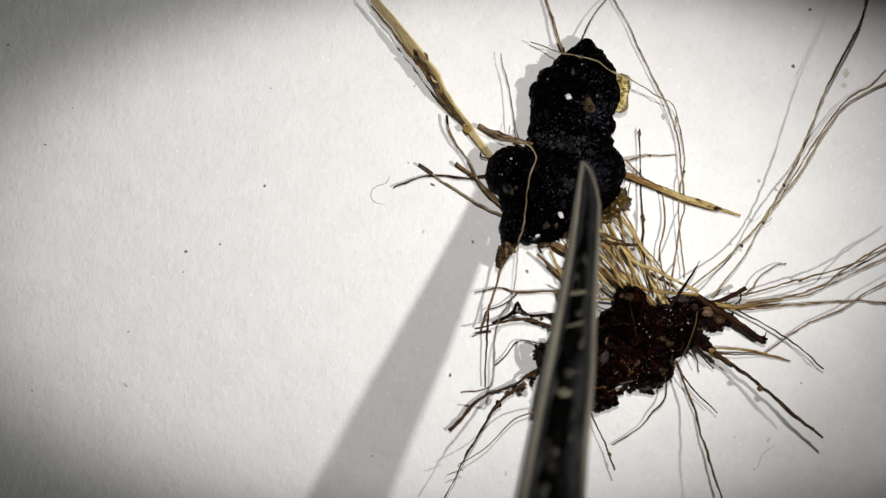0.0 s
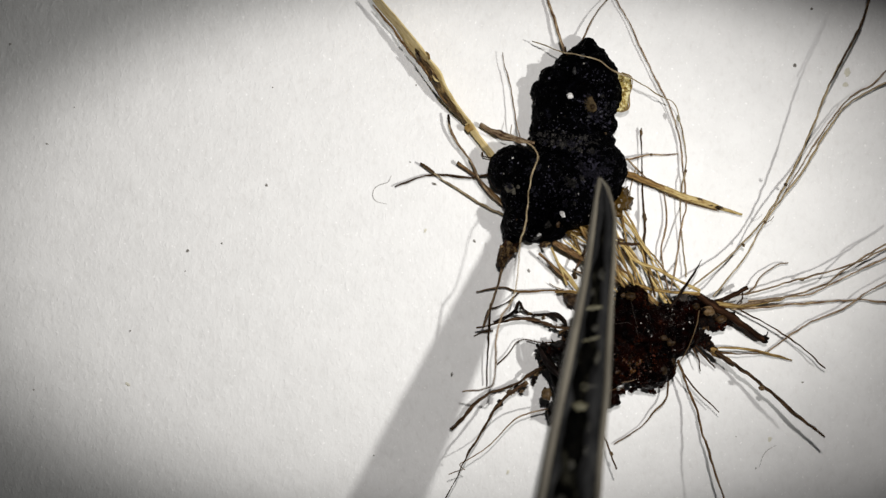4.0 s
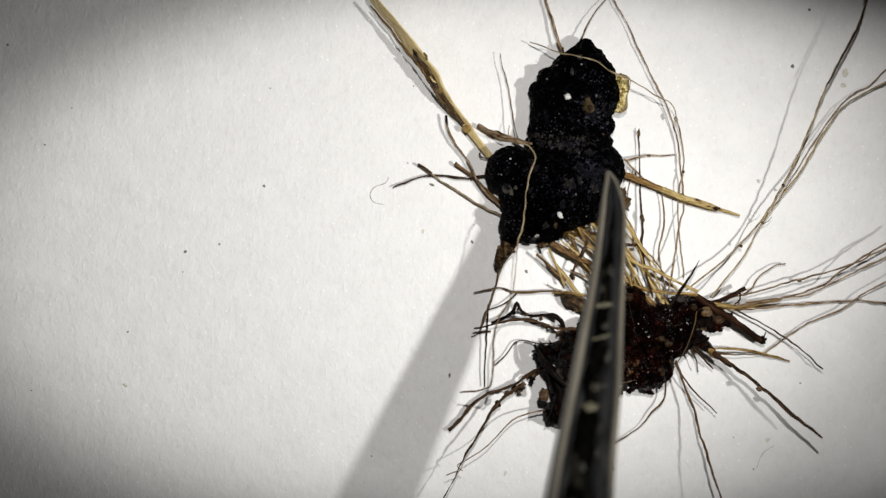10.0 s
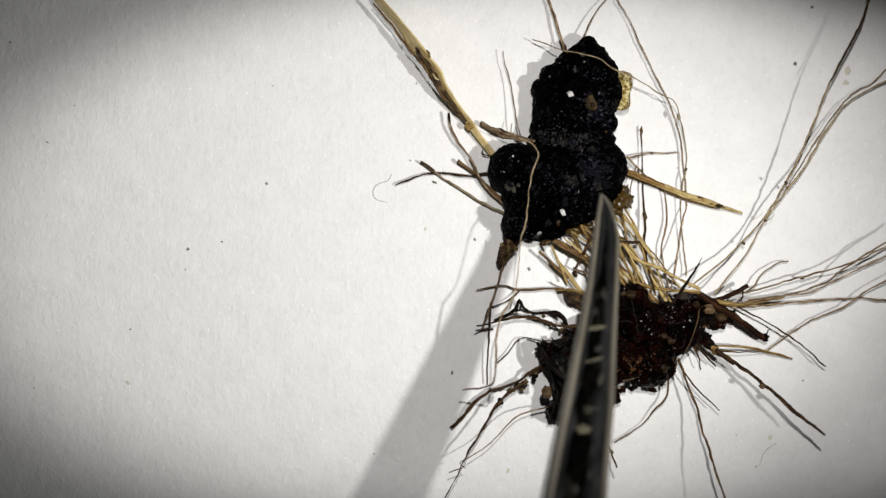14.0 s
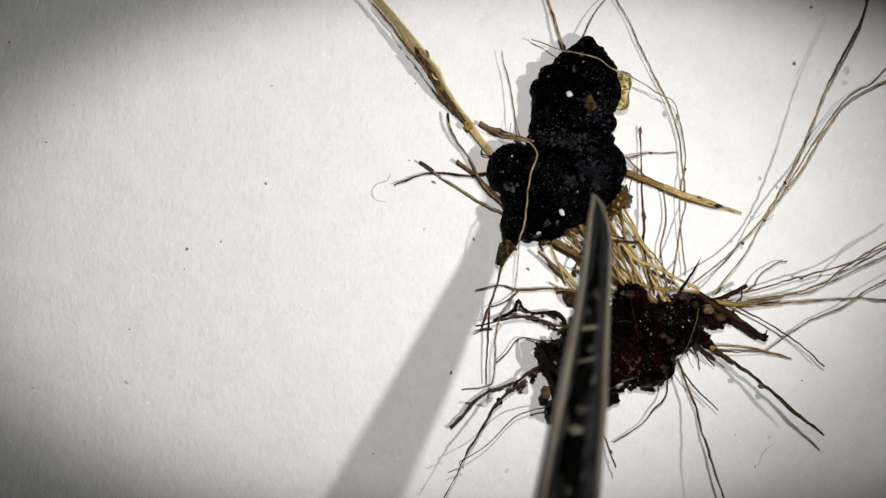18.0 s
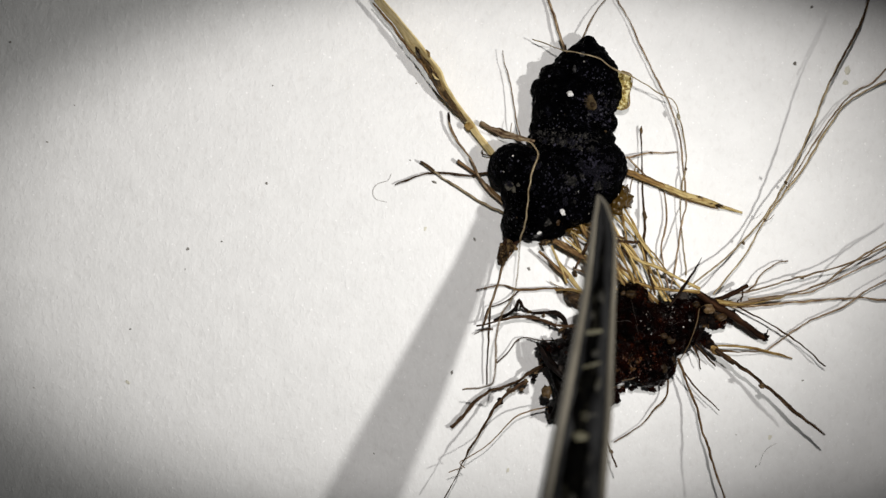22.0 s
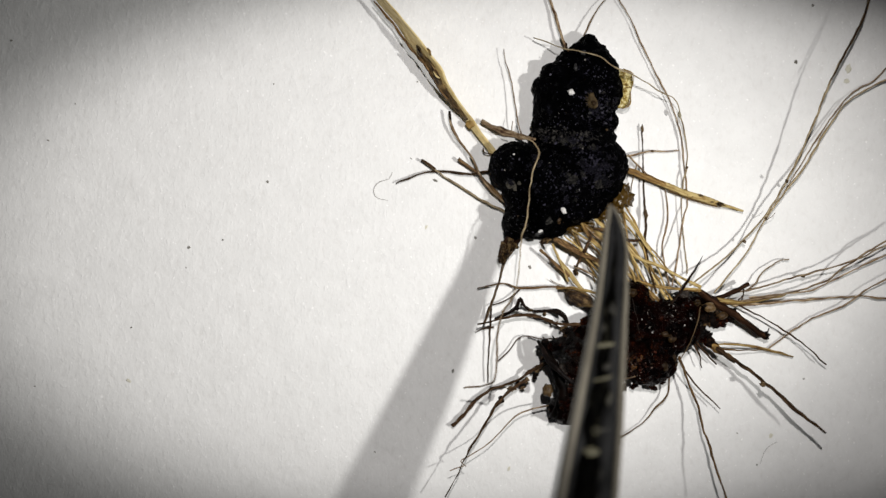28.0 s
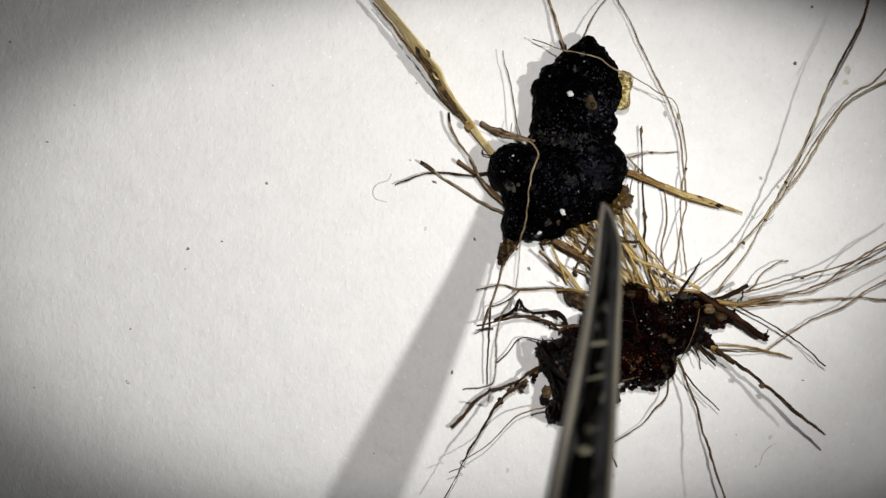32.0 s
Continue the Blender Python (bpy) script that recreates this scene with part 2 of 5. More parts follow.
KNOT = mixed("brown_root_knot", [(0.34, (0.035, 0.019, 0.008)), (0.64, (0.19, 0.125, 0.060))], 1.6, 0.6, 5, None, 4.0, 2e-4, 0.7, 0.15, 0.3)
DRYCLAY = mixed("dry_grey_clay", [(0.36, (0.030, 0.027, 0.021)), (0.60, (0.085, 0.078, 0.062))], 2.0, 0.7, 6, None, 5.0, 3e-4, 0.8, 0.1, 0.2)
PALEKNOT = mixed("pale_yellow_knot", [(0.34, (0.16, 0.13, 0.07)), (0.64, (0.48, 0.44, 0.30))], 1.6, 0.4)
# white quartz and light grey specks, both also used to paint glints
QUARTZGLINT = mixed("white_quartz_and_glint", [(0.34, (0.45, 0.43, 0.40)), (0.6, (0.85, 0.84, 0.82))], 1.5, 0.3)
SPECK = mixed("grey_speck", [(0.34, (0.13, 0.12, 0.10)), (0.66, (0.32, 0.30, 0.26))], 1.5, 0.7, vary=0.3)
SPECKGLINT = mixed("light_grey_speck_and_glint", [(0.34, (0.16, 0.15, 0.13)), (0.66, (0.34, 0.32, 0.29))], 1.5, 0.7)
STAIN = mixed("pale_tan_speck", [(0.34, (0.66, 0.63, 0.50)), (0.66, (0.74, 0.72, 0.63))], 1.5, 0.8)
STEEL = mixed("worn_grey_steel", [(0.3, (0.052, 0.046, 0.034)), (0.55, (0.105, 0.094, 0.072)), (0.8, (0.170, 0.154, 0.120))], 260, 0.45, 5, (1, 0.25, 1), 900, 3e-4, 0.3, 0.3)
# the wall grey carries the light that a rounded channel catches
LITWALL = mixed("lit_groove_wall_grey", [(0.35, (0.003, 0.003, 0.0031)), (0.55, (0.011, 0.011, 0.0112)), (0.75, (0.032, 0.031, 0.029))], 300, 0.6, 6, (1, 0.4, 1), 900, 2e-4, 0.4, 0.08)
GROOVEBLACK = mixed("black_groove", [(0.42, (0.0003, 0.0003, 0.0003)), (0.56, (0.0014, 0.0013, 0.0010)), (0.72, (0.019, 0.018, 0.013))], 430, 0.7, 4, (1, 0.6, 1), 900, 2e-4, 0.4, 0.01)
GREYMARK = mixed("grey_mark", [(0.34, (0.002, 0.0018, 0.0014)), (0.66, (0.034, 0.032, 0.024))], 420, 0.5, 5, None, 900, 2e-4, 0.4, 0.15, 0.3)
BRIGHTMARK = mixed("yellowish_mark", [(0.34, (0.014, 0.0125, 0.008)), (0.66, (0.110, 0.102, 0.064))], 420, 0.5, 5, None, 900, 2e-4, 0.4, 0.15)
WOOD = mixed("table_wood", [(0.3, (0.12, 0.07, 0.035)), (0.7, (0.25, 0.15, 0.08))], 6, 0.45, 6, (1, 8, 8), 40, 1e-3, 0.2)


# ---- building ----
def plan(x, y, h=0.0):
    """The place of a point h above the paper, set to show at pixel x, y of the camera's view."""
    k = 1 - h / EYE
    return Vector(((x - 784) * k * PX, (441 - y) * k * PX, h * PX))


def spread(values, n):
    """n values that run evenly through the given ones."""
    values = values if isinstance(values, (tuple, list)) else (values, values)
    return np.interp(np.linspace(0, 1, n), np.linspace(0, 1, len(values)), values)


def smooth_line(points, step=5.0):
    """A line that curves through the points."""
    p = [points[0] * 2 - points[1], *points, points[-1] * 2 - points[-2]]
    out = []
    for a, b, c, d in zip(p, p[1:], p[2:], p[3:]):
        n = max(2, int((c - b).length / (step * PX)))
        for i in range(n):
            s = i / n
            out.append(0.5 * (2 * b + (c - a) * s + (2 * a - 5 * b + 4 * c - d) * s * s + (3 * b - a - 3 * c + d) * s ** 3))
    return out + [points[-1]]


def mesh_object(name, verts, faces, material, parent=None, smooth=True):
    me = bpy.data.meshes.new(name)
    me.from_pydata([tuple(v) for v in verts], [], faces)
    me.materials.append(material)
    if smooth:
        me.polygons.foreach_set("use_smooth", [True] * len(me.polygons))
    me.update()
    ob = new(name, me)
    ob.parent = parent
    return ob


def part(name, bm, material, parent, label=""):
    me = bpy.data.meshes.new(name)
    bm.to_mesh(me)
    bm.free()
    me.materials.append(material)
    me.polygons.foreach_set("use_smooth", [True] * len(me.polygons))
    ob = new(name, me)
    ob.parent = parent
    return tagged(ob, label)


def thing(name, label, category, group="", kind=""):
    return tagged(new(name), label, category, group, kind)


def nest(ob, whole):
    """Makes ob a piece of a part, where it lies."""
    ob.parent = whole
    ob.matrix_parent_inverse = whole.matrix_basis.inverted()
    return ob


SHIFT = [0.0, 0.0]


def strand(parent, name, material, width, points, h=4.0, flat=1.0, label="", knots=0.26, sides=7, ragged=0.0):
    """A root, stalk or hair: a bent tube of uneven width through a few points of the plan, h above the sheet."""
    hs = spread(h, len(points))
    line = smooth_line([plan(x + SHIFT[0], y + SHIFT[1], z) for (x, y), z in zip(points, hs)])
    n = len(line)
    ws = spread(width, n) * PX / 2 * (0.72 if material is GREYROOT else 0.80)
    off = random.uniform(0, 100)
    crook = 0.7 if material in (STRAW, HAIR) else 1.5
    verts, faces = [], []
    for i, c in enumerate(line):
        tang = (line[min(i + 1, n - 1)] - line[max(i - 1, 0)]).normalized()
        side = tang.cross(Vector((0, 0, 1))).normalized()
        up = side.cross(tang)
        wob = noise.noise(Vector((i * 0.17, off, 0)))
        r = ws[i] * (1 + knots * 2 * wob + ragged * noise.noise(Vector((i * 0.6, off, 3))))
        r *= 1 + 0.5 * knots * noise.noise(Vector((i * 0.9, off, 5)))
        c = c + side * (noise.noise(Vector((i * 0.11, off, 9))) * 1.3 + noise.noise(Vector((i * 0.37, off, 12))) * crook) * PX
        c = c + up * noise.noise(Vector((i * 0.3, off, 15))) * 0.8 * PX
        c.z = max(c.z, r * flat * 0.9)
        for k in range(sides):
            a = 2 * math.pi * k / sides
            verts.append(c + side * (math.cos(a) * r) + up * (math.sin(a) * r * flat))
    for i in range(n - 1):
        for k in range(sides):
            k2 = (k + 1) % sides
            faces.append((i * sides + k, i * sides + k2, (i + 1) * sides + k2, (i + 1) * sides + k))
    faces.append(tuple(range(sides))[::-1])
    faces.append(tuple((n - 1) * sides + k for k in range(sides)))
    ob = mesh_object(name, verts, faces, material, parent)
    turns = np.array([i % sides for i in range(len(verts))]) / sides
    along = np.array([i // sides for i in range(len(verts))]) * 0.07 + off
    index = np.empty(len(ob.data.loops), dtype=np.int32)
    ob.data.loops.foreach_get("vertex_index", index)
    uv = np.stack([1.5 - abs(turns[index] - 0.5) * 3, along[index]], 1)
    ob.data.uv_layers.new(name="grain").data.foreach_set("uv", uv.ravel())
    return tagged(ob, label)


def crumb_mesh(name, seed, levels=2, rough=0.5):
    bm = bmesh.new()
    bmesh.ops.create_icosphere(bm, subdivisions=levels, radius=1)
    for v in bm.verts:
        side = v.co.copy()
        v.co *= 1 + rough * noise.noise(side * 1.6 + Vector((seed * 7.3, 0, 0)))
        if rough > 0.6:
            v.co *= 1 + 0.5 * rough * noise.noise(side * 4.0 + Vector((seed * 3.1, 4, 0)))
    me = bpy.data.meshes.new(name)
    bm.to_mesh(me)
    bm.free()
    me.polygons.foreach_set("use_smooth", [True] * len(me.polygons))
    return me


CRUMBS = {}


def crumb(parent, name, material, x, y, h, rx, ry=None, rz=None, turn=0.0, seed=0, label="", jag=0.5):
    """A grain, seed or pebble: one of a few rounded shapes, stretched to its size."""
    key = (material.name, seed % 5, jag)
    if key not in CRUMBS:
        CRUMBS[key] = crumb_mesh("grain", seed % 5, 2 if jag < 0.6 else 3, jag)
        CRUMBS[key].materials.append(material)
    ob = new(name, CRUMBS[key])
    ob.parent = parent
    ry = ry or rx
    rz = rz or min(rx, ry) * 0.8
    ob.matrix_basis = Matrix.LocRotScale(plan(x + SHIFT[0], y + SHIFT[1], h), Euler((0, 0, radians(turn))), (rx * PX, ry * PX, rz * PX))
    return tagged(ob, label)


def clod_body(parent, material, lobes, voxel=3.2, rough=(5.5, 2.4), seed=0):
    """The lump itself: rounded lobes grown together, pressed flat on the sheet, with a crumbly skin."""
    bm = bmesh.new()
    for x, y, rx, ry, rz in lobes:
        made = bmesh.ops.create_icosphere(bm, subdivisions=3, radius=1)["verts"]
        c = plan(x + SHIFT[0], y + SHIFT[1], rz * 0.75)
        for v in made:
            v.co = Vector((v.co.x * rx, v.co.y * ry, v.co.z * rz)) * PX + c
            v.co.z = max(v.co.z, 0.0)
    body = part("body", bm, material, parent)
    rm = body.modifiers.new("grow_together", "REMESH")
    rm.mode, rm.voxel_size, rm.use_smooth_shade = "VOXEL", voxel * PX, True
    for k, (size, depth) in enumerate(((22, rough[0]), (8, rough[1]))):
        tex = bpy.data.textures.new("crumble", "CLOUDS")
        tex.noise_scale, tex.noise_depth = size * PX, 3
        if k == 0:
            tex.noise_type = "HARD_NOISE"
        d = body.modifiers.new("crumble", "DISPLACE")
        d.texture, d.texture_coords, d.strength, d.mid_level = tex, "LOCAL", depth * 2 * PX, 0.5
    return body


def top_of(lobes, x, y):
    """How high the lump stands at a point of the plan."""
    best = 0.0
    for a, b, rx, ry, rz in lobes:
        d = ((x - a) / rx) ** 2 + ((y - b) / ry) ** 2
        if d < 1:
            best = max(best, rz * 0.75 + rz * math.sqrt(1 - d))
    return best


# ---- setting ----
def box(name, size, centre, material, parent=None, bevel=0.0):
    bm = bmesh.new()
    bmesh.ops.create_cube(bm, size=1, matrix=Matrix.LocRotScale(centre, None, size))
    if bevel:
        bmesh.ops.bevel(bm, geom=bm.edges[:], offset=bevel, segments=2, affect="EDGES")
    me = bpy.data.meshes.new(name)
    bm.to_mesh(me)
    bm.free()
    me.materials.append(material)
    ob = new(name, me)
    ob.parent = parent
    return ob


tagged(box("tabletop", (0.70, 0.52, 0.02), (0, 0, -0.0112), WOOD, None, 0.002), "plain brown wooden tabletop under the white sheet", "tabletop", kind="structure")


def paper_sheet():
    """A sheet of rough drawing paper, very slightly wavy, its face at height 0."""
    bm = bmesh.new()
    bmesh.ops.create_grid(bm, x_segments=60, y_segments=44, size=0.5)
    for v in bm.verts:
        v.co = Vector((v.co.x * 0.42, v.co.y * 0.297, 0))
    low = bmesh.ops.extrude_face_region(bm, geom=bm.faces[:])["geom"]
    for v in low:
        if isinstance(v, bmesh.types.BMVert):
            v.co.z -= 0.0008
    bmesh.ops.recalc_face_normals(bm, faces=bm.faces[:])
    ob = part("paper_sheet", bm, PAPER, None)
    return tagged(ob, "rough white drawing paper sheet lying on the table", "paper", kind="structure")


paper_sheet()

# ---- the black clod ----
BLACK_LOBES = [(1036, 99, 22, 32, 40), (1044, 112, 30, 30, 42), (1044, 134, 47, 40, 46), (1019, 100, 19, 18, 38), (985, 164, 46, 28, 44), (1000, 118, 23, 22, 38), (982, 138, 28, 22, 38), (955, 160, 18, 18, 38), (960, 200, 20, 34, 40), (1016, 182, 76, 48, 50), (1058, 168, 40, 46, 46),
               (1073, 222, 18, 20, 30), (988, 226, 52, 34, 46), (1008, 250, 78, 28, 48), (1042, 300, 64, 56, 60), (905, 300, 44, 42, 56), (906, 346, 22, 34, 44), (972, 134, 20, 16, 36), (907, 414, 20, 20, 36), (916, 392, 30, 30, 62),
               (975, 322, 80, 62, 64), (937, 388, 50, 42, 56), (1005, 362, 66, 42, 50), (1056, 338, 42, 34, 44), (955, 408, 46, 24, 38)]
clod = thing("black_soil_clod", "crumbly wet black soil clod with grit and roots on white paper", "soil clod")
clod_body(clod, TAR, BLACK_LOBES, 2.6, (2.6, 2.4))


def grit(parent, lobes, count, box_, materials, seed, sizes=(1.0, 3.2)):
    """Loose grains that stick to the skin of a lump."""
    rnd = random.Random(seed)
    made = 0
    while made < count:
        x, y = rnd.uniform(box_[0], box_[2]), rnd.uniform(box_[1], box_[3])
        h = top_of(lobes, x, y)
        if h < 30:
            continue
        r = rnd.uniform(sizes[0], sizes[1]) * rnd.uniform(0.6, 1.0)
        crumb(parent, "grain", materials[rnd.randrange(len(materials))], x, y, h + 1.0, r, r * rnd.uniform(0.6, 1.0), turn=rnd.uniform(0, 180), seed=made)
        made += 1


def clots(parent, lobes, count, box_, materials, seed, sizes, sunk=0.55, least=44):
    """Irregular crumbs half sunk in the skin of a lump."""
    rnd = random.Random(seed)
    made = 0
    while made < count:
        x, y = rnd.uniform(box_[0], box_[2]), rnd.uniform(box_[1], box_[3])
        h = top_of(lobes, x, y)
        r = rnd.uniform(*sizes)
        if min(top_of(lobes, x + a, y + b) for a, b in ((0, 0), (r, 0), (-r, 0), (0, r), (0, -r))) < least:
            continue
        crumb(parent, "soil_crumb", materials[rnd.randrange(len(materials))], x, y, h + 1 - sunk * r * 0.5, r, r * rnd.uniform(0.5, 0.9), r * 0.5, rnd.uniform(0, 180), made, "", 1.0)
        made += 1


# the palest grains double as tiny glints put into the colour
grit(clod, BLACK_LOBES, 64, (860, 70, 1105, 435), (GRITGLINT, GRITGLINT, DARKPEBBLE, BLUECLOT, SPECKGLINT, DARKCRUMB, GRITGLINT), 4, (0.7, 1.8))
grit(clod, BLACK_LOBES, 26, (930, 190, 1080, 275), (GRITGLINT, DARKCRUMB, GRITGLINT), 5, (0.8, 1.8))
grit(clod, BLACK_LOBES, 30, (1000, 110, 1090, 215), (BLUECLOT, BLUECLOT, GRITGLINT), 15, (0.8, 2.0))
grit(clod, BLACK_LOBES, 40, (985, 255, 1100, 345), (BLUECLOT, CLOT, GRITGLINT), 14, (0.9, 2.6))
clots(clod, BLACK_LOBES, 18, (942, 232, 1060, 264), (CLOT, CLOT, BLUECLOT), 6, (2, 7))
clots(clod, BLACK_LOBES, 24, (1020, 262, 1098, 340), (BLUECLOT, BLUECLOT, CLOT), 7, (3, 8))
clots(clod, BLACK_LOBES, 20, (990, 285, 1085, 360), (BLUECLOT, BLUECLOT, CLOT), 17, (2, 7))
clots(clod, BLACK_LOBES, 8, (880, 265, 950, 420), (BLUECLOT,), 8, (2, 6))
clots(clod, BLACK_LOBES, 14, (1030, 150, 1090, 225), (BLUECLOT, BLUECLOT, CLOT), 18, (2, 6))


def grain_crust(parent, lobes, count, middle, reach, material, seed, sizes, label):
    """Fine angular grains strewn over a stretch of a lump's skin, thinning out from its middle."""
    rnd = random.Random(seed)
    verts, faces = [], []
    while count:
        x, y = rnd.gauss(middle[0], reach[0]), rnd.gauss(middle[1], reach[1])
        h = top_of(lobes, x, y)
        if h < 26 or min(top_of(lobes, x + a, y + b) for a, b in ((4, 0), (-4, 0), (0, 4), (0, -4))) < 20:
            continue
        count -= 1
        r = rnd.uniform(*sizes) * rnd.uniform(0.5, 1.0)
        turn, squash = rnd.uniform(0, math.pi), rnd.uniform(0.3, 1.0)
        c, n = plan(x + SHIFT[0], y + SHIFT[1], h + 0.8), len(verts)
        for k in range(6):
            a = turn + k * math.pi / 3
            q = r * rnd.uniform(0.35, 1.25)
            u, v = math.cos(a) * q, math.sin(a) * q * squash
            verts.append(c + Vector((u * math.cos(turn) - v * math.sin(turn), u * math.sin(turn) + v * math.cos(turn), rnd.uniform(-0.5, 0.3) * r)) * PX)
        verts += [c + Vector((0, 0, r * 0.6)) * PX, c - Vector((0, 0, r)) * PX]
        for k in range(6):
            faces += [(n + k, n + (k + 1) % 6, n + 6), (n + (k + 1) % 6, n + k, n + 7)]
    tagged(mesh_object("grain_crust", verts, faces, material, parent, False), label, kind="stuff")


for count, middle, reach, material, seed, sizes in ((330, (1058, 296), (30, 28), BLUEFLECK, 51, (1.5, 5.2)), (230, (1010, 330), (34, 30), BLUEFLECK, 52, (1.2, 4.0)), (250, (1062, 185), (20, 34), BLUEFLECK, 53, (1.2, 4.2)),
                                                    (240, (992, 249), (34, 10), GREYFLECK, 54, (1.2, 4.0)), (140, (1030, 225), (36, 18), BLUEFLECK, 55, (1.2, 3.4)), (70, (905, 310), (24, 40), BLUEFLECK, 56, (1.0, 3.4)),
                                                    (80, (960, 375), (40, 30), BLUEFLECK, 57, (1.0, 3.0)), (50, (1020, 130), (30, 30), BLUEFLECK, 58, (1.0, 2.6))):
    grain_crust(clod, BLACK_LOBES, count, middle, reach, material, seed, sizes, "fine greyish grains on the black soil")


def on_black(name, material, x, y, rx, ry, turn=0.0, label="", rise=1.0):
    return crumb(clod, name, material, x, y, top_of(BLACK_LOBES, x, y) + rise - 0.35 * min(rx, ry), rx, ry, turn=turn, seed=int(x), label=label)


# a mite-like oval body with leg-like bristles, built under the name seed
seed = on_black("seed", DARKBODY, 1044, 186, 9.5, 12, 14, "oval tan mite-like body with a fringe of bristles", 5)
nest(on_black("seed_scar", WETPEBBLE, 1046, 189, 4, 5.5, 14, "paler round centre", 11), seed)
for k in range(9):
    turn = radians(75 + 24 * k)
    ex, ey = 1042 + math.cos(turn) * 12, 184 - math.sin(turn) * 15
    lift = top_of(BLACK_LOBES, 1044, 187) + 4
    nest(strand(clod, "bristle", DARKBODY, (2.2, 0.8), [(1043 + math.cos(turn) * 6, 186 - math.sin(turn) * 8), (ex, ey)], (lift, lift + 1)), seed)
on_black("quartz_grain", QUARTZGLINT, 1006, 170, 5, 5.5, 0, "white quartz grain")
on_black("quartz_grain", QUARTZGLINT, 993, 379, 4, 7.5, 25, "white quartz grain")
on_black("pebble", GRITGLINT, 1014, 126, 4, 6, 0)
on_black("pebble", GRITGLINT, 1028, 100, 5, 5, 0)
on_black("pebble", DRYCLAY, 900, 332, 9, 8, 30)
on_black("pebble", DRYCLAY, 906, 339, 4, 6, 10)
on_black("pebble", DRYCLAY, 914, 331, 4, 3, 10)
on_black("pebble", DARKPEBBLE, 983, 396, 6, 8, 0)
on_black("pebble", CLOT, 1008, 325, 9, 9, 0)
on_black("pebble", CLOT, 965, 395, 8, 9, 30)
on_black("quartz_grain", QUARTZGLINT, 951, 416, 4, 2.5, 30)
on_black("quartz_grain", QUARTZGLINT, 1020, 342, 1.8, 1.8)
on_black("quartz_grain", QUARTZGLINT, 905, 280, 1.8, 1.6)
on_black("quartz_grain", QUARTZGLINT, 1054, 336, 1.6, 1.6)
on_black("pebble", GRITGLINT, 950, 418, 8, 4, 30)
on_black("pebble", PEBBLE, 1068, 240, 4, 6, 0)
on_black("pebble", GRITGLINT, 1040, 206, 4, 2.5, 20)

SHIFT[:] = (-2, 3)
# yellow flake at the edge
bm = bmesh.new()
outline = [(1090, 128), (1100, 126), (1117, 134), (1118, 152), (1113, 164), (1112, 188), (1098, 196), (1088, 192)]
ring = [bm.verts.new(plan(x - 2, y + 3, 40 + 6 * math.sin(i * 2.1))) for i, (x, y) in enumerate(outline)]
face = bm.faces.new(ring)
solid = bmesh.ops.extrude_face_region(bm, geom=[face])["geom"]
for v in solid:
    if isinstance(v, bmesh.types.BMVert):
        v.co.z -= 6 * PX
bmesh.ops.recalc_face_normals(bm, faces=bm.faces[:])
bmesh.ops.subdivide_edges(bm, edges=bm.edges[:], cuts=2, use_grid_fill=True)
bmesh.ops.triangulate(bm, faces=bm.faces[:])
for v in bm.verts:
    v.co += Vector((noise.noise(v.co * 1500), noise.noise(v.co * 1500 + Vector((5, 0, 0))), noise.noise(v.co * 1200 + Vector((0, 9, 0))))) * 2.5 * PX
flake = part("flake", bm, AMBER, clod, "translucent amber yellow flake")
nest(strand(clod, "flake_rim", TANSTEM, (3, 2, 3, 2), outline[1:7], 44, 0.6, "brown rim", ragged=0.6), flake)
nest(strand(clod, "flake_vein", TANSTEM, (1.5, 2.5, 1.5), [(1092, 170), (1104, 160), (1116, 158)], 46, 0.5, ragged=0.6), flake)
nest(strand(clod, "flake_vein", TANSTEM, (1.5, 2, 1), [(1100, 130), (1104, 146), (1098, 160), (1102, 182)], 46, 0.5, ragged=0.6), flake)
for x, y, h, rx, ry, turn in ((1096, 352, 44, 14, 17, 20), (1084, 366, 42, 14, 12, 0), (1105, 358, 36, 7, 8, 40), (1098, 336, 40, 8, 8, 0), (1078, 376, 34, 8, 7, 0), (1101, 342, 38, 8, 12, -20), (1064, 382, 36, 14, 9, 10), (1012, 410, 24, 14, 9, 0), (1040, 400, 20, 12, 8, 0)):
    crumb(clod, "resin_lump", RESIN, x, y, h, rx, ry, min(rx, ry), turn, x, "crumbly olive brown resin lump", 0.9)
strand(clod, "husk_neck", STUB, (24, 31, 24, 8), [(916, 418), (901, 434), (889, 450), (883, 470)], (38, 34, 30), 0.6, "reddish dark brown husk neck", 0.12, 9, 0.3)
for x, y, rx, ry, turn in ((895, 448, 8, 11, -20), (889, 441, 6, 7, 20), (886, 460, 5, 9, 10), (904, 436, 7, 9, 30), (962, 430, 9, 5, 20)):
    crumb(clod, "husk", SEEDHUSK if x % 3 else REDCRUMB, x, y, 44, rx, ry, turn=turn, seed=x, label="dark brown husk", jag=0.8)

# roots held by the black clod
tip_root = strand(clod, "root", ROOT, (5, 5.5, 6, 6), [(793, 203), (797, 225), (812, 255), (832, 283), (845, 310), (868, 342), (893, 362)], (23, 18, 16))
strand(clod, "root", HUSK, (7, 7, 8), [(809, 284), (838, 306), (862, 330), (892, 360)], (16, 12, 16))
strand(clod, "root", DARKROOT, (3, 5, 5.5, 5), [(698, 328), (730, 316), (757, 307), (790, 307), (825, 312), (868, 305)], (10, 10, 10, 20))
pale_root = strand(clod, "root", PALEROOT, (4, 5.5, 5.5), [(745, 287), (775, 310), (810, 332), (850, 358), (892, 378)], (14, 10, 12))
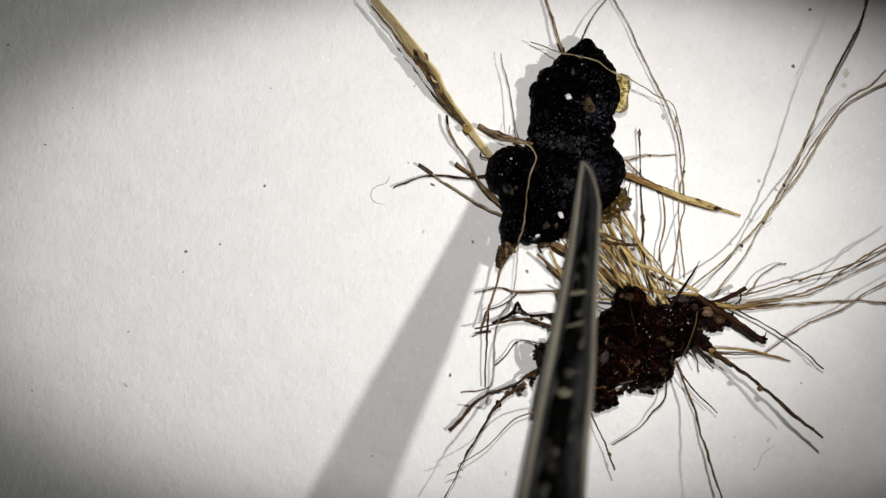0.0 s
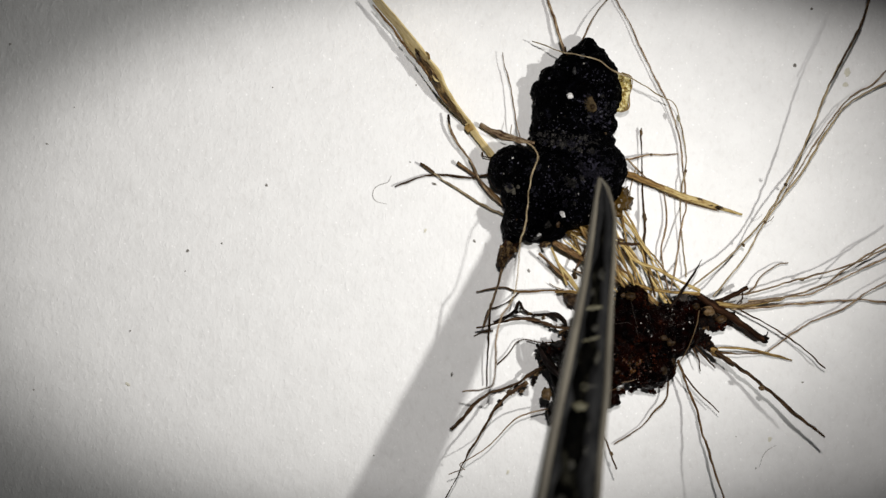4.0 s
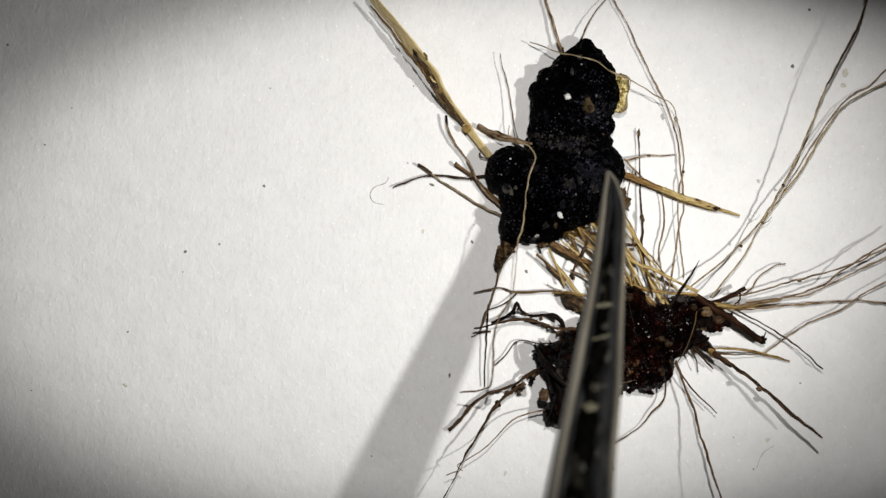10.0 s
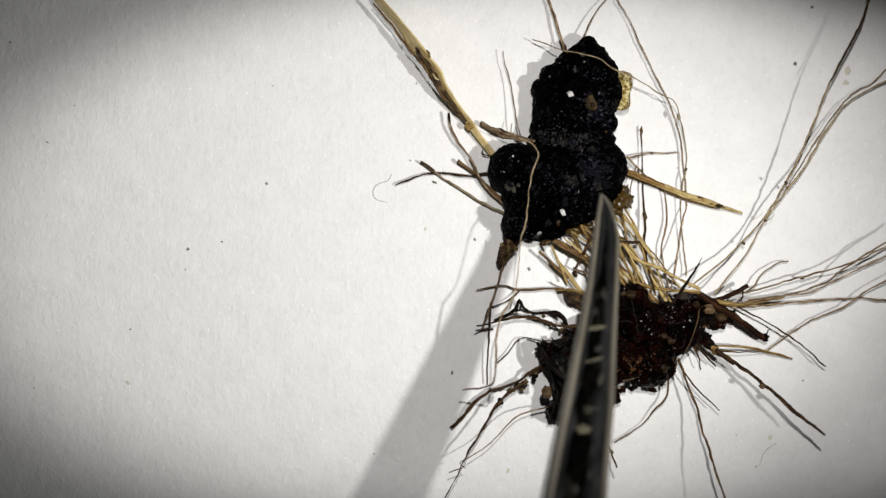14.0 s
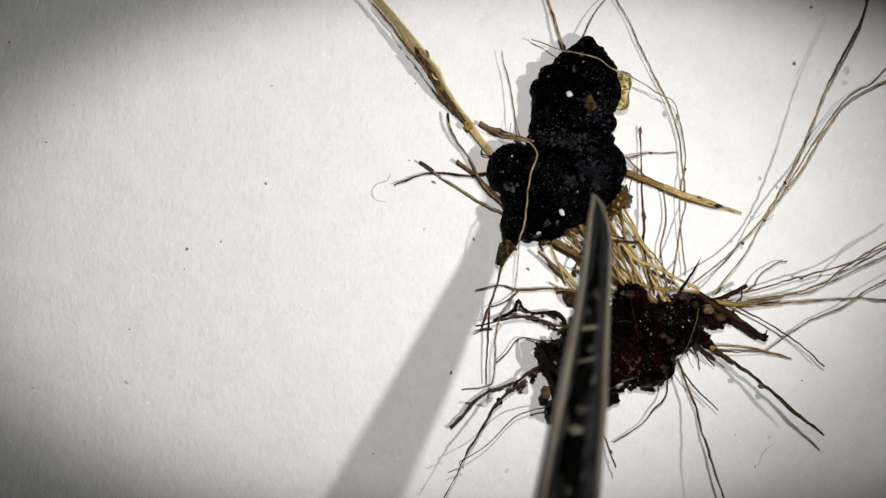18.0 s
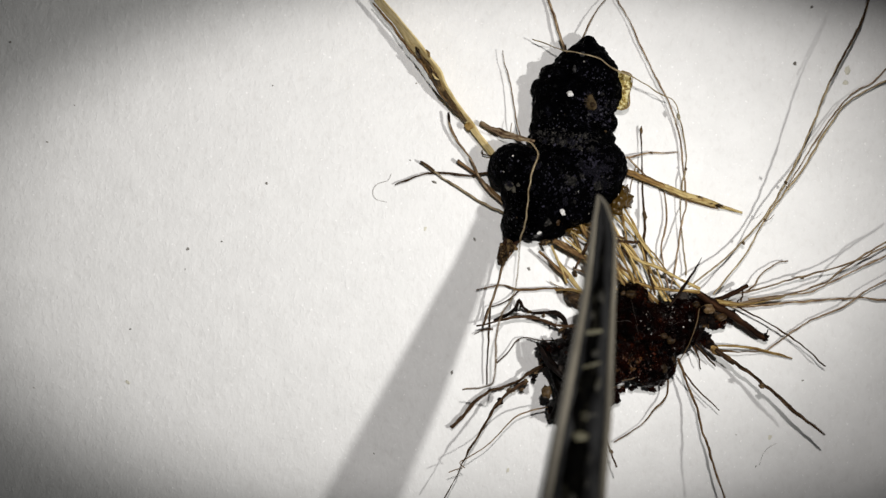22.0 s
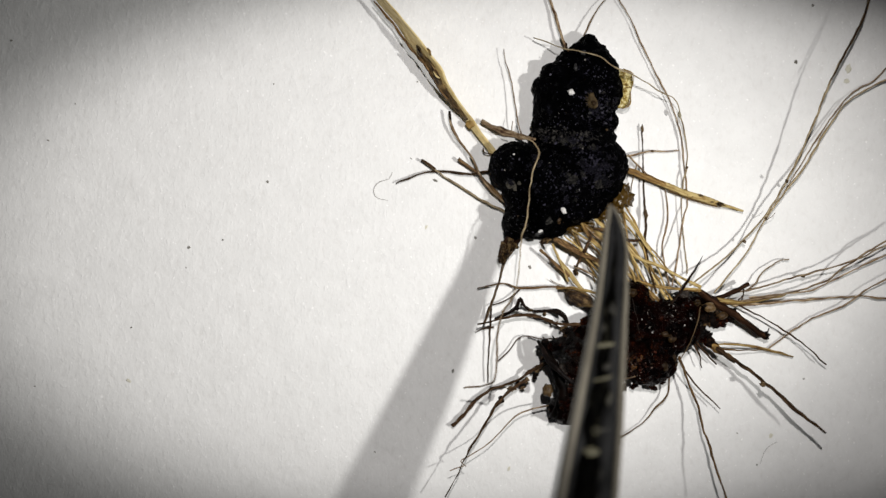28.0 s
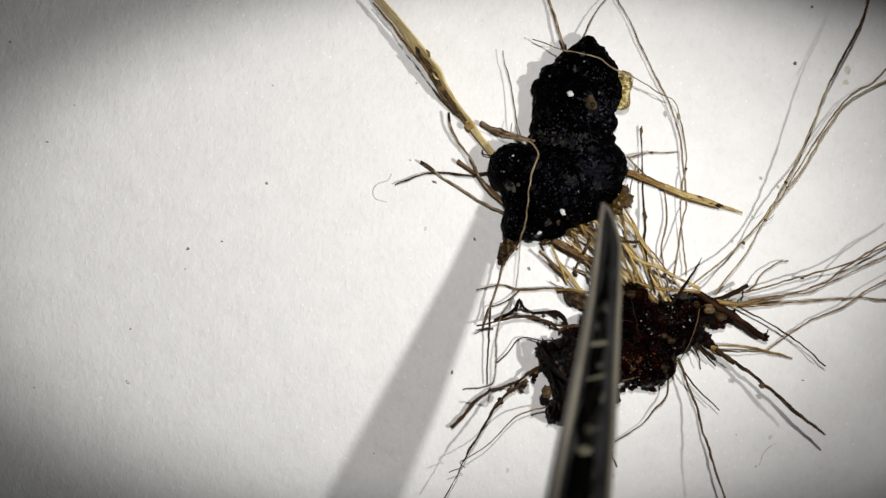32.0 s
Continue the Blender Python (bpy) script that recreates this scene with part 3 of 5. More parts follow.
nest(strand(clod, "root_tip", BLACKROOT, (5.5, 6, 4), [(793, 200), (794, 208), (796, 218)], (23, 22), label="blackened root tip"), tip_root)
nest(strand(clod, "root_tip", DARKROOT, (5, 6, 5), [(743, 286), (754, 293), (768, 303)], (15, 13), label="darkened root tip"), pale_root)
strand(clod, "root", DARKROOT, 3, [(853, 266), (855, 273), (868, 275), (882, 271)], (14, 20))
strand(clod, "root", GREYROOT, (2.2, 3, 4), [(889, 90), (892, 115), (900, 137), (908, 180), (913, 215), (921, 245)], (20, 23, 38))
strand(clod, "root", GREYROOT, (2, 3), [(905, 218), (902, 246)], (24, 30))
strand(clod, "bark_sliver", ROOT, (10, 16, 13, 7), [(849, 217), (876, 231), (905, 242), (945, 251)], (16, 26, 66), 0.45, "split dark brown bark sliver", ragged=0.3)
strand(clod, "root", PALEROOT, (2.4, 3.0, 3.0, 3.0, 3.4), [(942, 70), (965, 78), (990, 88), (1020, 94), (1055, 103), (1085, 122), (1120, 137), (1150, 155),
       (1172, 168), (1190, 178), (1198, 190), (1201, 205), (1207, 230), (1212, 265), (1213, 295), (1206, 335), (1203, 380), (1208, 430), (1214, 488)], (26, 80, 96, 52, 40, 24, 16, 14))
strand(clod, "root", ROOT, (6, 7, 7), [(964, -30), (970, 0), (978, 22), (986, 52), (1003, 98)], (16, 18, 30))
strand(clod, "root", DARKROOT, (3, 5), [(1000, 80), (1003, 96)], (42, 48))
strand(clod, "root", GREYROOT, (3, 4), [(1095, -30), (1074, -4), (1055, 20), (1041, 45), (1028, 72)], (10, 30))
strand(clod, "straw_base", BROWNSTRAW, (12, 14, 15, 12.5, 4), [(1086, 296), (1110, 305), (1140, 316), (1174, 330), (1204, 343)], (34, 30, 25, 21), 0.4, "brown straw base", 0.08, ragged=0.2)
straw = strand(clod, "straw", STRAW, (12, 14, 15, 15.5, 14, 7, 5), [(1158, 324), (1180, 333), (1210, 345), (1240, 354), (1268, 364), (1285, 369), (1313, 377)], (26, 22, 18, 16), 0.35, "flat spotted yellow straw", 0.06)
nest(strand(clod, "straw_edge", HUSK, (2, 4, 4, 2), [(1178, 340), (1215, 354), (1245, 364), (1272, 371)], (20, 15, 13), 0.6, "dark brown straw edge"), straw)
for x, y, r in ((1180, 331, 4.5), (1210, 342, 5), (1214, 348, 3.5), (1237, 350, 4), (1272, 365, 5), (1222, 352, 2.5), (1258, 361, 2), (1160, 326, 2.5)):
    nest(crumb(clod, "spot", SEEDHUSK if r > 4 else KNOT, x, y, 22, r * 1.25, r * 0.6, 1.0, -20 + x % 30, int(x), "", 1.0), straw)
strand(clod, "root", ROOT, (4, 4, 3), [(1104, 281), (1130, 275), (1150, 271), (1180, 271), (1199, 270)], (24, 10, 7))
strand(clod, "root", ROOT, (4, 3), [(1108, 278), (1120, 290), (1138, 308), (1147, 318)], (24, 16))
strand(clod, "root", ROOT, (3, 2.5), [(1124, 296), (1117, 326), (1110, 356)], (20, 12))
strand(clod, "root", PALEROOT, (2.4, 2.6, 2.6, 2.5, 2.6, 2.8, 3.2), [(916, 244), (940, 255), (951, 275), (941, 302), (935, 330), (933, 370), (928, 400), (920, 430), (917, 470), (913, 508), (902, 536), (886, 558)],
       (112, 116, 120, 122, 122, 124, 128, 138, 148, 156, 158, 160), label="long pale root looping over the clod")
strand(clod, "root", GREYROOT, (3.4, 4.2, 4.6, 4.6, 4.0), [(902, 536), (886, 558), (878, 588), (877, 630), (875, 668), (868, 681), (848, 687), (818, 690)], (158, 160, 158, 165, 182, 172, 132, 104), label="hooked lower end of the looping root")
strand(clod, "root", ROOT, (6, 6, 4.5), [(893, 455), (881, 497), (873, 527), (864, 550), (854, 578)], (30, 28, 24))
strand(clod, "root", HUSK, 4, [(892, 465), (904, 448), (914, 430)], (30, 34))
strand(clod, "root", DARKROOT, (4.5, 4, 3.5), [(868, 535), (866, 560), (864, 600), (862, 640), (861, 681)], (22, 18, 12))

crumb(clod, "root_knot", PALEKNOT, 1200, 207, 40, 3, 6, 3, 10, 2)
crumb(clod, "root_knot", KNOT, 1213, 300, 22, 2.5, 3, 2.5, 0, 3)
crumb(clod, "root_knot", KNOT, 1152, 271, 12, 3, 2.5, 2.5, 0, 3)

# ---- the loose grass blade and hairs ----
blade = thing("grass_blade", "long dry yellow grass blade with a curled brown edge", "grass blade")
def pal(points):
    return [(x + 2, y - 3) for x, y in points]


def ribbon(parent, name, material, left, right, low, high, label="", thick=2.0, fray=0.8):
    """A thin leaf between two edges of the plan, its left edge at height low and its right edge at height high."""
    lo, hi = spread(low, len(left)), spread(high, len(right))
    a = smooth_line([plan(x + SHIFT[0], y + SHIFT[1], z) for (x, y), z in zip(left, lo)])
    b = smooth_line([plan(x + SHIFT[0], y + SHIFT[1], z) for (x, y), z in zip(right, hi)])
    n, across, off = max(len(a), len(b)), 6, random.uniform(0, 100)
    verts, faces, uvs = [], [], []
    for i in range(n):
        p, q = a[round(i * (len(a) - 1) / (n - 1))].copy(), b[round(i * (len(b) - 1) / (n - 1))].copy()
        span = (q - p).normalized()
        p += span * noise.noise(Vector((i * 0.45, off, 0))) * fray * PX
        q += span * noise.noise(Vector((i * 0.45, off, 7))) * fray * PX
        for k in range(2 * across):
            j = k if k < across else 2 * across - 1 - k
            f = j / (across - 1)
            c = p.lerp(q, f)
            c.z += (0.8 * math.sin(f * math.pi * 3 + 0.03 * i) + (thick if k < across else 0) * math.sin(math.pi * (0.12 + 0.76 * f))) * PX
            verts.append(c)
            uvs.append((f * 1.5, i * 0.07 + off))
    ring = 2 * across
    for i in range(n - 1):
        for k in range(ring):
            faces.append((i * ring + k, i * ring + (k + 1) % ring, (i + 1) * ring + (k + 1) % ring, (i + 1) * ring + k))
    faces += [tuple(range(ring))[::-1], tuple((n - 1) * ring + k for k in range(ring))]
    ob = mesh_object(name, verts, faces, material, parent)
    index = np.empty(len(ob.data.loops), dtype=np.int32)
    ob.data.loops.foreach_get("vertex_index", index)
    ob.data.uv_layers.new(name="grain").data.foreach_set("uv", np.array(uvs)[index].ravel())
    return tagged(ob, label)


leaf = ribbon(blade, "leaf", PALESTRAW, pal([(640, -36), (656, 0), (676, 26), (697, 50), (716, 80), (733, 102), (750, 127), (764, 150), (780, 175), (802, 200), (820, 221), (834, 241), (850, 262), (868, 285)]),
              pal([(653, -36), (674, 0), (697, 26), (717, 50), (742, 80), (758, 102), (778, 127), (787, 150), (802, 175), (819, 200), (836, 221), (847, 239), (864, 260), (881, 282)]),
              (54, 54, 53, 52, 50, 44, 30, 20, 16, 14, 12), (86, 86, 85, 82, 78, 68, 50, 34, 26, 22, 16))
curl = ribbon(blade, "curled_edge", MOTTLED, pal([(731, 90), (734, 102), (748, 126), (762, 150), (778, 175), (789, 188), (800, 201), (820, 220)]),
              pal([(734, 88), (745, 101), (765, 126), (778, 150), (793, 174), (803, 187), (813, 201), (824, 218)]),
              (56, 55, 52, 46, 34, 27, 22, 18), (74, 73, 69, 62, 46, 37, 30, 26), "dark brown mottled curled edge", 3.5, 2.4)
# fold and underside are strands of a darker brown than the leaf
nest(strand(blade, "edge_fold", HUSK, (4, 6, 5, 6, 3), pal([(736, 108), (749, 124), (761, 143), (774, 162), (788, 183)]), (61, 58, 48, 36), 0.5, "dark brown fold", 0.3, ragged=0.6), curl)
strand(blade, "underside", HUSK, (3, 5, 6, 7, 6, 3), pal([(658, 8), (674, 28), (693, 51), (712, 79), (730, 101), (747, 122)]), (51, 51, 50, 49, 47), 0.5, "dark brown underside", 0.15, ragged=0.4)
nest(strand(blade, "scar", BLACKROOT, (2, 6, 3), pal([(732, 86), (737, 93), (742, 100)]), (73, 71), 0.4, ragged=0.5), leaf)
nest(strand(blade, "hook", TANSTEM, (3, 5, 3), pal([(751, 92), (756, 98), (758, 105)]), (80, 78), 0.4, ragged=0.4), leaf)
nest(strand(blade, "tear", PALESTRAW, (2, 5, 2), pal([(762, 133), (768, 142), (774, 146)]), (74, 71), 0.3, "pale torn tongue", ragged=0.4), leaf)
crumb(blade, "node", TANSTEM, 831, 223, 22, 8, 8, 4, 35, 3, "swollen pale node", 0.6)
hair = thing("curled_hair", "fine curled grey hair lying on the paper", "hair")
strand(hair, "strand", HAIR, (1.0, 1.6, 1.0), [(692, 308), (686, 320), (670, 325), (661, 334), (659, 345), (666, 354), (684, 358)], 1.2, knots=0.05)
hair = thing("curled_hair", "fine curved grey hair lying on the paper", "hair")
SHIFT[:] = (1, -2)
strand(hair, "strand", HAIR, (0.8, 1.1, 0.8), [(1340, 829), (1346, 812), (1356, 798), (1370, 790)], 1.2, knots=0.05)

# ---- the brown root clump ----
SHIFT[:] = (1, -3)
BROWN_LOBES = [(1112, 532, 30, 28, 44), (1120, 580, 66, 46, 58), (1182, 588, 50, 52, 52), (1139, 645, 54, 48, 54), (1080, 636, 66, 50, 52),
               (1022, 664, 40, 56, 54), (1000, 734, 37, 28, 46), (1042, 700, 48, 32, 38), (1068, 706, 26, 22, 32), (1226, 548, 32, 22, 34), (976, 622, 22, 12, 36), (996, 690, 20, 30, 40), (1200, 556, 30, 32, 40), (1030, 600, 26, 22, 30), (1052, 588, 24, 20, 34), (1006, 604, 16, 14, 22)]
clump = thing("brown_root_clump", "wet dark brown soil clump bristling with roots on white paper", "root clump")
clod_body(clump, SOIL, BROWN_LOBES, 3.0, (5.0, 1.8))
grit(clump, BROWN_LOBES, 90, (960, 605, 1250, 755), (AMBERWET, DARKPEBBLE, REDCRUMB, DARKCRUMB, REDCRUMB, REDCRUMB), 9, (0.6, 1.7))

# pale grains here stand in for glints on the wet soil
grit(clump, BROWN_LOBES, 26, (1160, 548, 1232, 625), (GRITGLINT, GRITGLINT, FILM, GRITGLINT), 31, (0.4, 1.1))
grit(clump, BROWN_LOBES, 26, (1060, 540, 1200, 690), (REDCRUMB, DARKPEBBLE, GRITGLINT), 33, (0.5, 1.2))
grit(clump, BROWN_LOBES, 60, (975, 600, 1120, 740), (REDCRUMB, DARKCRUMB, DARKPEBBLE, REDCRUMB), 32, (0.7, 2.0))
grit(clump, BROWN_LOBES, 30, (1204, 572, 1228, 606), (SPECKGLINT, GRITGLINT, FILM), 34, (0.4, 1.0))
grit(clump, BROWN_LOBES, 12, (1170, 548, 1190, 588), (SPECKGLINT, FILM, FILM), 35, (0.4, 1.1))
# clusters of pale grains that paint water glints onto the clump
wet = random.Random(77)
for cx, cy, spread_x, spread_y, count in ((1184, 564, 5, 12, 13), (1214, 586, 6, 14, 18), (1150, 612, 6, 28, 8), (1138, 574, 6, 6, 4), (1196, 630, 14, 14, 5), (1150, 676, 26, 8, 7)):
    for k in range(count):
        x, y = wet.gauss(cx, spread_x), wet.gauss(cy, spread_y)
        crumb(clump, "wet_grain", (SPECKGLINT, GRITGLINT, SPECKGLINT, QUARTZGLINT, GRITGLINT)[k % 5], x, y, top_of(BROWN_LOBES, x, y) + 3, wet.uniform(0.4, 1.0), wet.choice((0.4, 0.6, 0.8, 1.1, 1.8)), 0.9, wet.uniform(-60, 60), k, "", 0.9)
for count, middle, reach, seed, sizes in ((120, (1150, 610), (44, 40), 61, (0.6, 1.6)), (120, (1205, 580), (16, 24), 62, (0.6, 1.6)), (160, (1010, 690), (30, 40), 63, (0.7, 2.0)), (260, (1150, 668), (44, 14), 64, (1.0, 3.0)), (110, (1112, 645), (16, 10), 65, (1.0, 3.2))):
    grain_crust(clump, BROWN_LOBES, count, middle, reach, REDFLECK, seed, sizes, "fine wet red-brown grains")


def on_brown(name, material, x, y, rx, ry, turn=0.0, label=""):
    return crumb(clump, name, material, x, y, top_of(BROWN_LOBES, x, y) + 1.0 - 0.55 * min(rx, ry), rx, ry, turn=turn, seed=int(x), label=label)


for x, y, rx, ry, turn, m in ((1113, 528, 9, 8, -10, WETPEBBLE), (1100, 526, 5, 4, 0, DARKPEBBLE), (1185, 608, 8, 9, 0, WETPEBBLE), (1171, 601, 6, 5, 0, DARKPEBBLE), (1184, 641, 8, 9, 20, WETPEBBLE),
                              (1166, 656, 9, 12, 10, WETPEBBLE), (1067, 635, 10, 15, -20, FILM), (1049, 610, 3, 12, 10, FILM), (1073, 606, 2.5, 8, -10, AMBERWET), (1100, 640, 4, 3, 20, AMBERWET),
                              (1112, 644, 4, 3, 0, AMBERWET), (1124, 648, 4, 3, 0, AMBERWET), (1106, 650, 6, 2.5, 0, AMBERWET), (1118, 640, 4, 3, 20, AMBERWET), (1130, 642, 3, 3, 0, AMBERWET), (1072, 704, 12, 7, 20, REDCRUMB), (1048, 674, 6, 9, 10, REDCRUMB),
                              (992, 664, 9, 13, 30, FILM), (1016, 747, 5, 7, 0, WETPEBBLE), (1026, 737, 3.5, 2.5, 0, QUARTZGLINT), (1004, 696, 6, 7, 0, REDCRUMB), (1205, 532, 11, 8, -30, FILM), (1064, 582, 8, 3, 15, REDCRUMB)):
    on_brown("pebble", m, x, y, rx, ry, turn)
for x, y, rx, ry in ((1014, 588, 7, 5), (1026, 580, 8, 5), (1040, 573, 8, 5), (1000, 594, 5, 4), (1034, 586, 5, 4), (1052, 570, 6, 4)):
    crumb(clump, "soil_crumb", REDCRUMB if x % 4 else DARKCRUMB, x, y, 34, rx, ry, turn=x % 80, seed=x, jag=0.8)
clots(clump, BROWN_LOBES, 40, (965, 600, 1125, 745), (REDCRUMB, REDCRUMB, DARKCRUMB), 41, (3, 8))
clots(clump, BROWN_LOBES, 22, (1080, 615, 1215, 690), (REDCRUMB,), 42, (2.5, 6))
clots(clump, BROWN_LOBES, 26, (1150, 640, 1225, 696), (REDCRUMB,), 43, (2.5, 6), 0.55, 14)
clots(clump, BROWN_LOBES, 12, (1122, 508, 1166, 552), (REDCRUMB,), 44, (2.5, 6), 0.55, 14)
clots(clump, BROWN_LOBES, 26, (1020, 660, 1130, 735), (REDCRUMB, REDCRUMB, AMBERWET), 45, (1.8, 5), 0.55, 20)
# fine roots on the clump's face
for pts, m, w in (([(1113, 537), (1118, 556), (1123, 578)], FILM, (1.6, 1.1)), ([(1122, 582), (1126, 600)], FILM, (1.3, 1.0)), ([(1085, 577), (1098, 575), (1106, 574), (1115, 578)], FILM, (1.3, 1.1)),
                  ([(1080, 686), (1096, 681), (1119, 676)], GREYROOT, (2.0, 3, 2.0)), ([(1020, 700), (1040, 690), (1062, 688)], HUSK, (2, 2.4)), ([(1075, 694), (1088, 692), (1102, 690)], HUSK, (2, 2))):
    strand(clump, "root", m, w, pts, [top_of(BROWN_LOBES, x, y) + 5 for x, y in pts])
pale_pebble = crumb(clump, "pebble", PEBBLE, 1249, 553, 60, 10, 9, 8, 0, 1, "pale yellowish pebble with a dark pit")
nest(crumb(clump, "pit", DARKCRUMB, 1241, 551, 66, 4, 3, 3, 30, 1), pale_pebble)
crumb(clump, "pebble", WETPEBBLE, 1228, 546, 58, 7, 6, 5, 0, 2)
crumb(clump, "pebble", DARKPEBBLE, 1272, 568, 40, 9, 7, 7, 20, 1)
for x, y, rx, ry, m in ((1252, 572, 16, 12, DARKCRUMB), (1270, 576, 13, 9, REDCRUMB), (1285, 566, 10, 8, DARKCRUMB), (1240, 566, 9, 12, DARKCRUMB), (1262, 584, 8, 5, DARKCRUMB), (1246, 582, 6, 5, SEEDHUSK),
                        (1235, 560, 8, 7, REDCRUMB), (1290, 575, 5, 4, DARKCRUMB), (1262, 562, 7, 6, DARKPEBBLE), (1276, 586, 4, 3, DARKCRUMB), (1230, 572, 6, 6, DARKCRUMB)):
    crumb(clump, "soil_crumb", m, x, y, 28, rx, ry, turn=x % 77, seed=int(x + y), jag=0.8)
crumb(clump, "seed", SEEDHUSK, 1020, 538, 22, 27, 15, 15, -22, 2, "ridged brown seed husk")
crumb(clump, "soil_crumb", DARKCRUMB, 1040, 552, 14, 14, 10, 10, 0, 4)

# straw and roots between the two lumps
strand(clump, "root", HUSK, (12, 15, 14), [(975, 432), (1010, 450), (1040, 466), (1070, 485), (1112, 514)], (34, 26, 36), 0.5)
strand(clump, "root", TANSTEM, (8, 9, 8), [(1020, 398), (1040, 430), (1070, 460), (1100, 490), (1130, 515), (1170, 550)], (34, 36, 44), 0.5)
strand(clump, "root", TANSTEM, (9, 8, 7), [(1022, 405), (1060, 427), (1078, 450), (1088, 480), (1104, 522)], (30, 34, 44), 0.6)
strand(clump, "straw", STRAW, (6, 8, 8, 7), [(1032, 380), (1062, 412), (1100, 440), (1122, 465), (1160, 480), (1190, 496), (1235, 518)], (34, 44, 60), 0.6)
strand(clump, "root", TANSTEM, (4, 4), [(1058, 385), (1074, 420), (1080, 455)], (30, 34))
strand(clump, "root", TANSTEM, (5, 5), [(1095, 372), (1099, 400), (1105, 430), (1115, 470), (1130, 520)], (30, 36, 46))
strand(clump, "root", TANSTEM, (5, 5), [(1100, 372), (1120, 410), (1132, 440), (1140, 475), (1156, 530)], (30, 36, 42))
strand(clump, "root", HUSK, (6, 9, 6), [(1045, 414), (1070, 417), (1102, 428)], 46, ragged=0.4)
strand(clump, "root", DARKROOT, (6, 8, 5), [(1062, 428), (1100, 434), (1131, 436)], 40, ragged=0.4)
strand(clump, "root", DARKROOT, (7, 8, 6), [(1040, 428), (1028, 455), (1014, 482)], (40, 30), ragged=0.4)
crumb(clump, "seed", SEEDHUSK, 1013, 491, 26, 4, 7, 4, 10, 1)
strand(clump, "straw", STRAW, (7, 9, 7), [(980, 462), (1000, 490), (1015, 510), (1028, 524)], (26, 24), 0.5)
strand(clump, "root", GREYROOT, (6, 6), [(1010, 480), (1050, 500), (1085, 522)], (20, 34))
strand(clump, "root", TANSTEM, (4, 6, 6), [(978, 520), (1010, 520), (1060, 530), (1095, 533)], (24, 40))
strand(clump, "root", TANSTEM, (3, 4), [(1038, 440), (1060, 465), (1080, 490), (1102, 512)], (30, 56))
strand(clump, "straw", STRAW, (5, 7), [(1108, 440), (1130, 470), (1150, 500), (1176, 540)], (36, 44))
strand(clump, "root", TANSTEM, 2.5, [(1013, 423), (1024, 450), (1040, 480), (1047, 511)], (34, 20))
strand(clump, "root", GREYROOT, (4, 4), [(1040, 530), (1060, 545), (1080, 552)], (20, 34))
strand(clump, "root", TANSTEM, (6, 5), [(1050, 395), (1085, 440), (1124, 516)], (30, 46))
strand(clump, "root", HUSK, (5, 6), [(1070, 460), (1110, 492), (1154, 544)], (36, 46))
strand(clump, "root", TANSTEM, (4, 5), [(1140, 470), (1160, 505), (1190, 548)], (42, 50))
strand(clump, "root", TANSTEM, (7, 9, 8), [(1120, 505), (1150, 515), (1190, 520), (1235, 524)], (44, 56), 0.6)
bud_root = strand(clump, "root", DARKROOT, (3, 3, 5.5, 5.5, 4.5, 4.5), [(1130, 230), (1133, 300), (1133, 350), (1137, 392), (1136, 430), (1139, 460), (1145, 492), (1155, 525)], (11, 13, 20, 36, 60), ragged=0.5)
nest(crumb(clump, "bud", KNOT, 1131, 237, 11, 2.4, 6, 2.4, 0, 1), bud_root)
nest(crumb(clump, "bud", KNOT, 1137, 388, 22, 3.6, 10, 3.6, 10, 2), bud_root)
strand(clump, "root", ROOT, (2.5, 4, 4, 3.5), [(1166, 332), (1173, 352), (1176, 385), (1173, 415), (1167, 440), (1169, 468), (1173, 492), (1180, 520)], (14, 12, 16, 44))
strand(clump, "root", GREYROOT, (3, 4, 4, 4), [(1074, -28), (1084, -4), (1112, 48), (1142, 112), (1167, 162), (1182, 192), (1192, 218), (1199, 247), (1204, 290),
       (1209, 332), (1210, 370), (1203, 396), (1199, 425), (1194, 462), (1185, 516)], (16, 16, 14, 12, 14, 26, 60))

tangle = random.Random(21)
for k in range(15):
    x0, y0 = tangle.uniform(985, 1100), 0.0
    y0 = 432 - (x0 - 985) * 0.42 + tangle.uniform(-8, 10)
    x1 = x0 + tangle.uniform(35, 110)
    y1 = tangle.uniform(500, 528)
    mx, my = (x0 + x1) / 2 + tangle.uniform(-10, 10), (y0 + y1) / 2 + tangle.uniform(-12, 8)
    strand(clump, "root", (TANSTEM, ROOT, STRAW, TANSTEM, STRAW)[k % 5], (tangle.uniform(2.5, 4), tangle.uniform(3.5, 6), 3), [(x0, y0), (mx, my), (x1, y1)], (32, tangle.uniform(18, 46), 40))

SHIFT[:] = (-2, 3)
strand(clump, "root", HUSK, (7, 9), [(953, 445), (985, 475), (1005, 492)], (30, 26), 0.6)
strand(clump, "straw", STRAW, (6, 6), [(975, 435), (990, 470), (1003, 502)], (34, 26), 0.6)
strand(clump, "root", HUSK, (9, 11), [(978, 424), (1000, 440), (1055, 466)], (34, 40), 0.5)
strand(clump, "root", HUSK, (2.5, 5, 5, 6), [(842, 513), (870, 508), (895, 506), (915, 513), (950, 512), (980, 512), (1035, 518)], (14, 14, 16, 24))
strand(clump, "root", DARKROOT, (3.4, 3.4, 3), [(920, 514), (902, 530), (880, 540), (862, 547), (856, 570)], (14, 12))
strand(clump, "root", GREYROOT, (2.5, 3), [(972, 498), (990, 508), (1004, 514)], (10, 20))
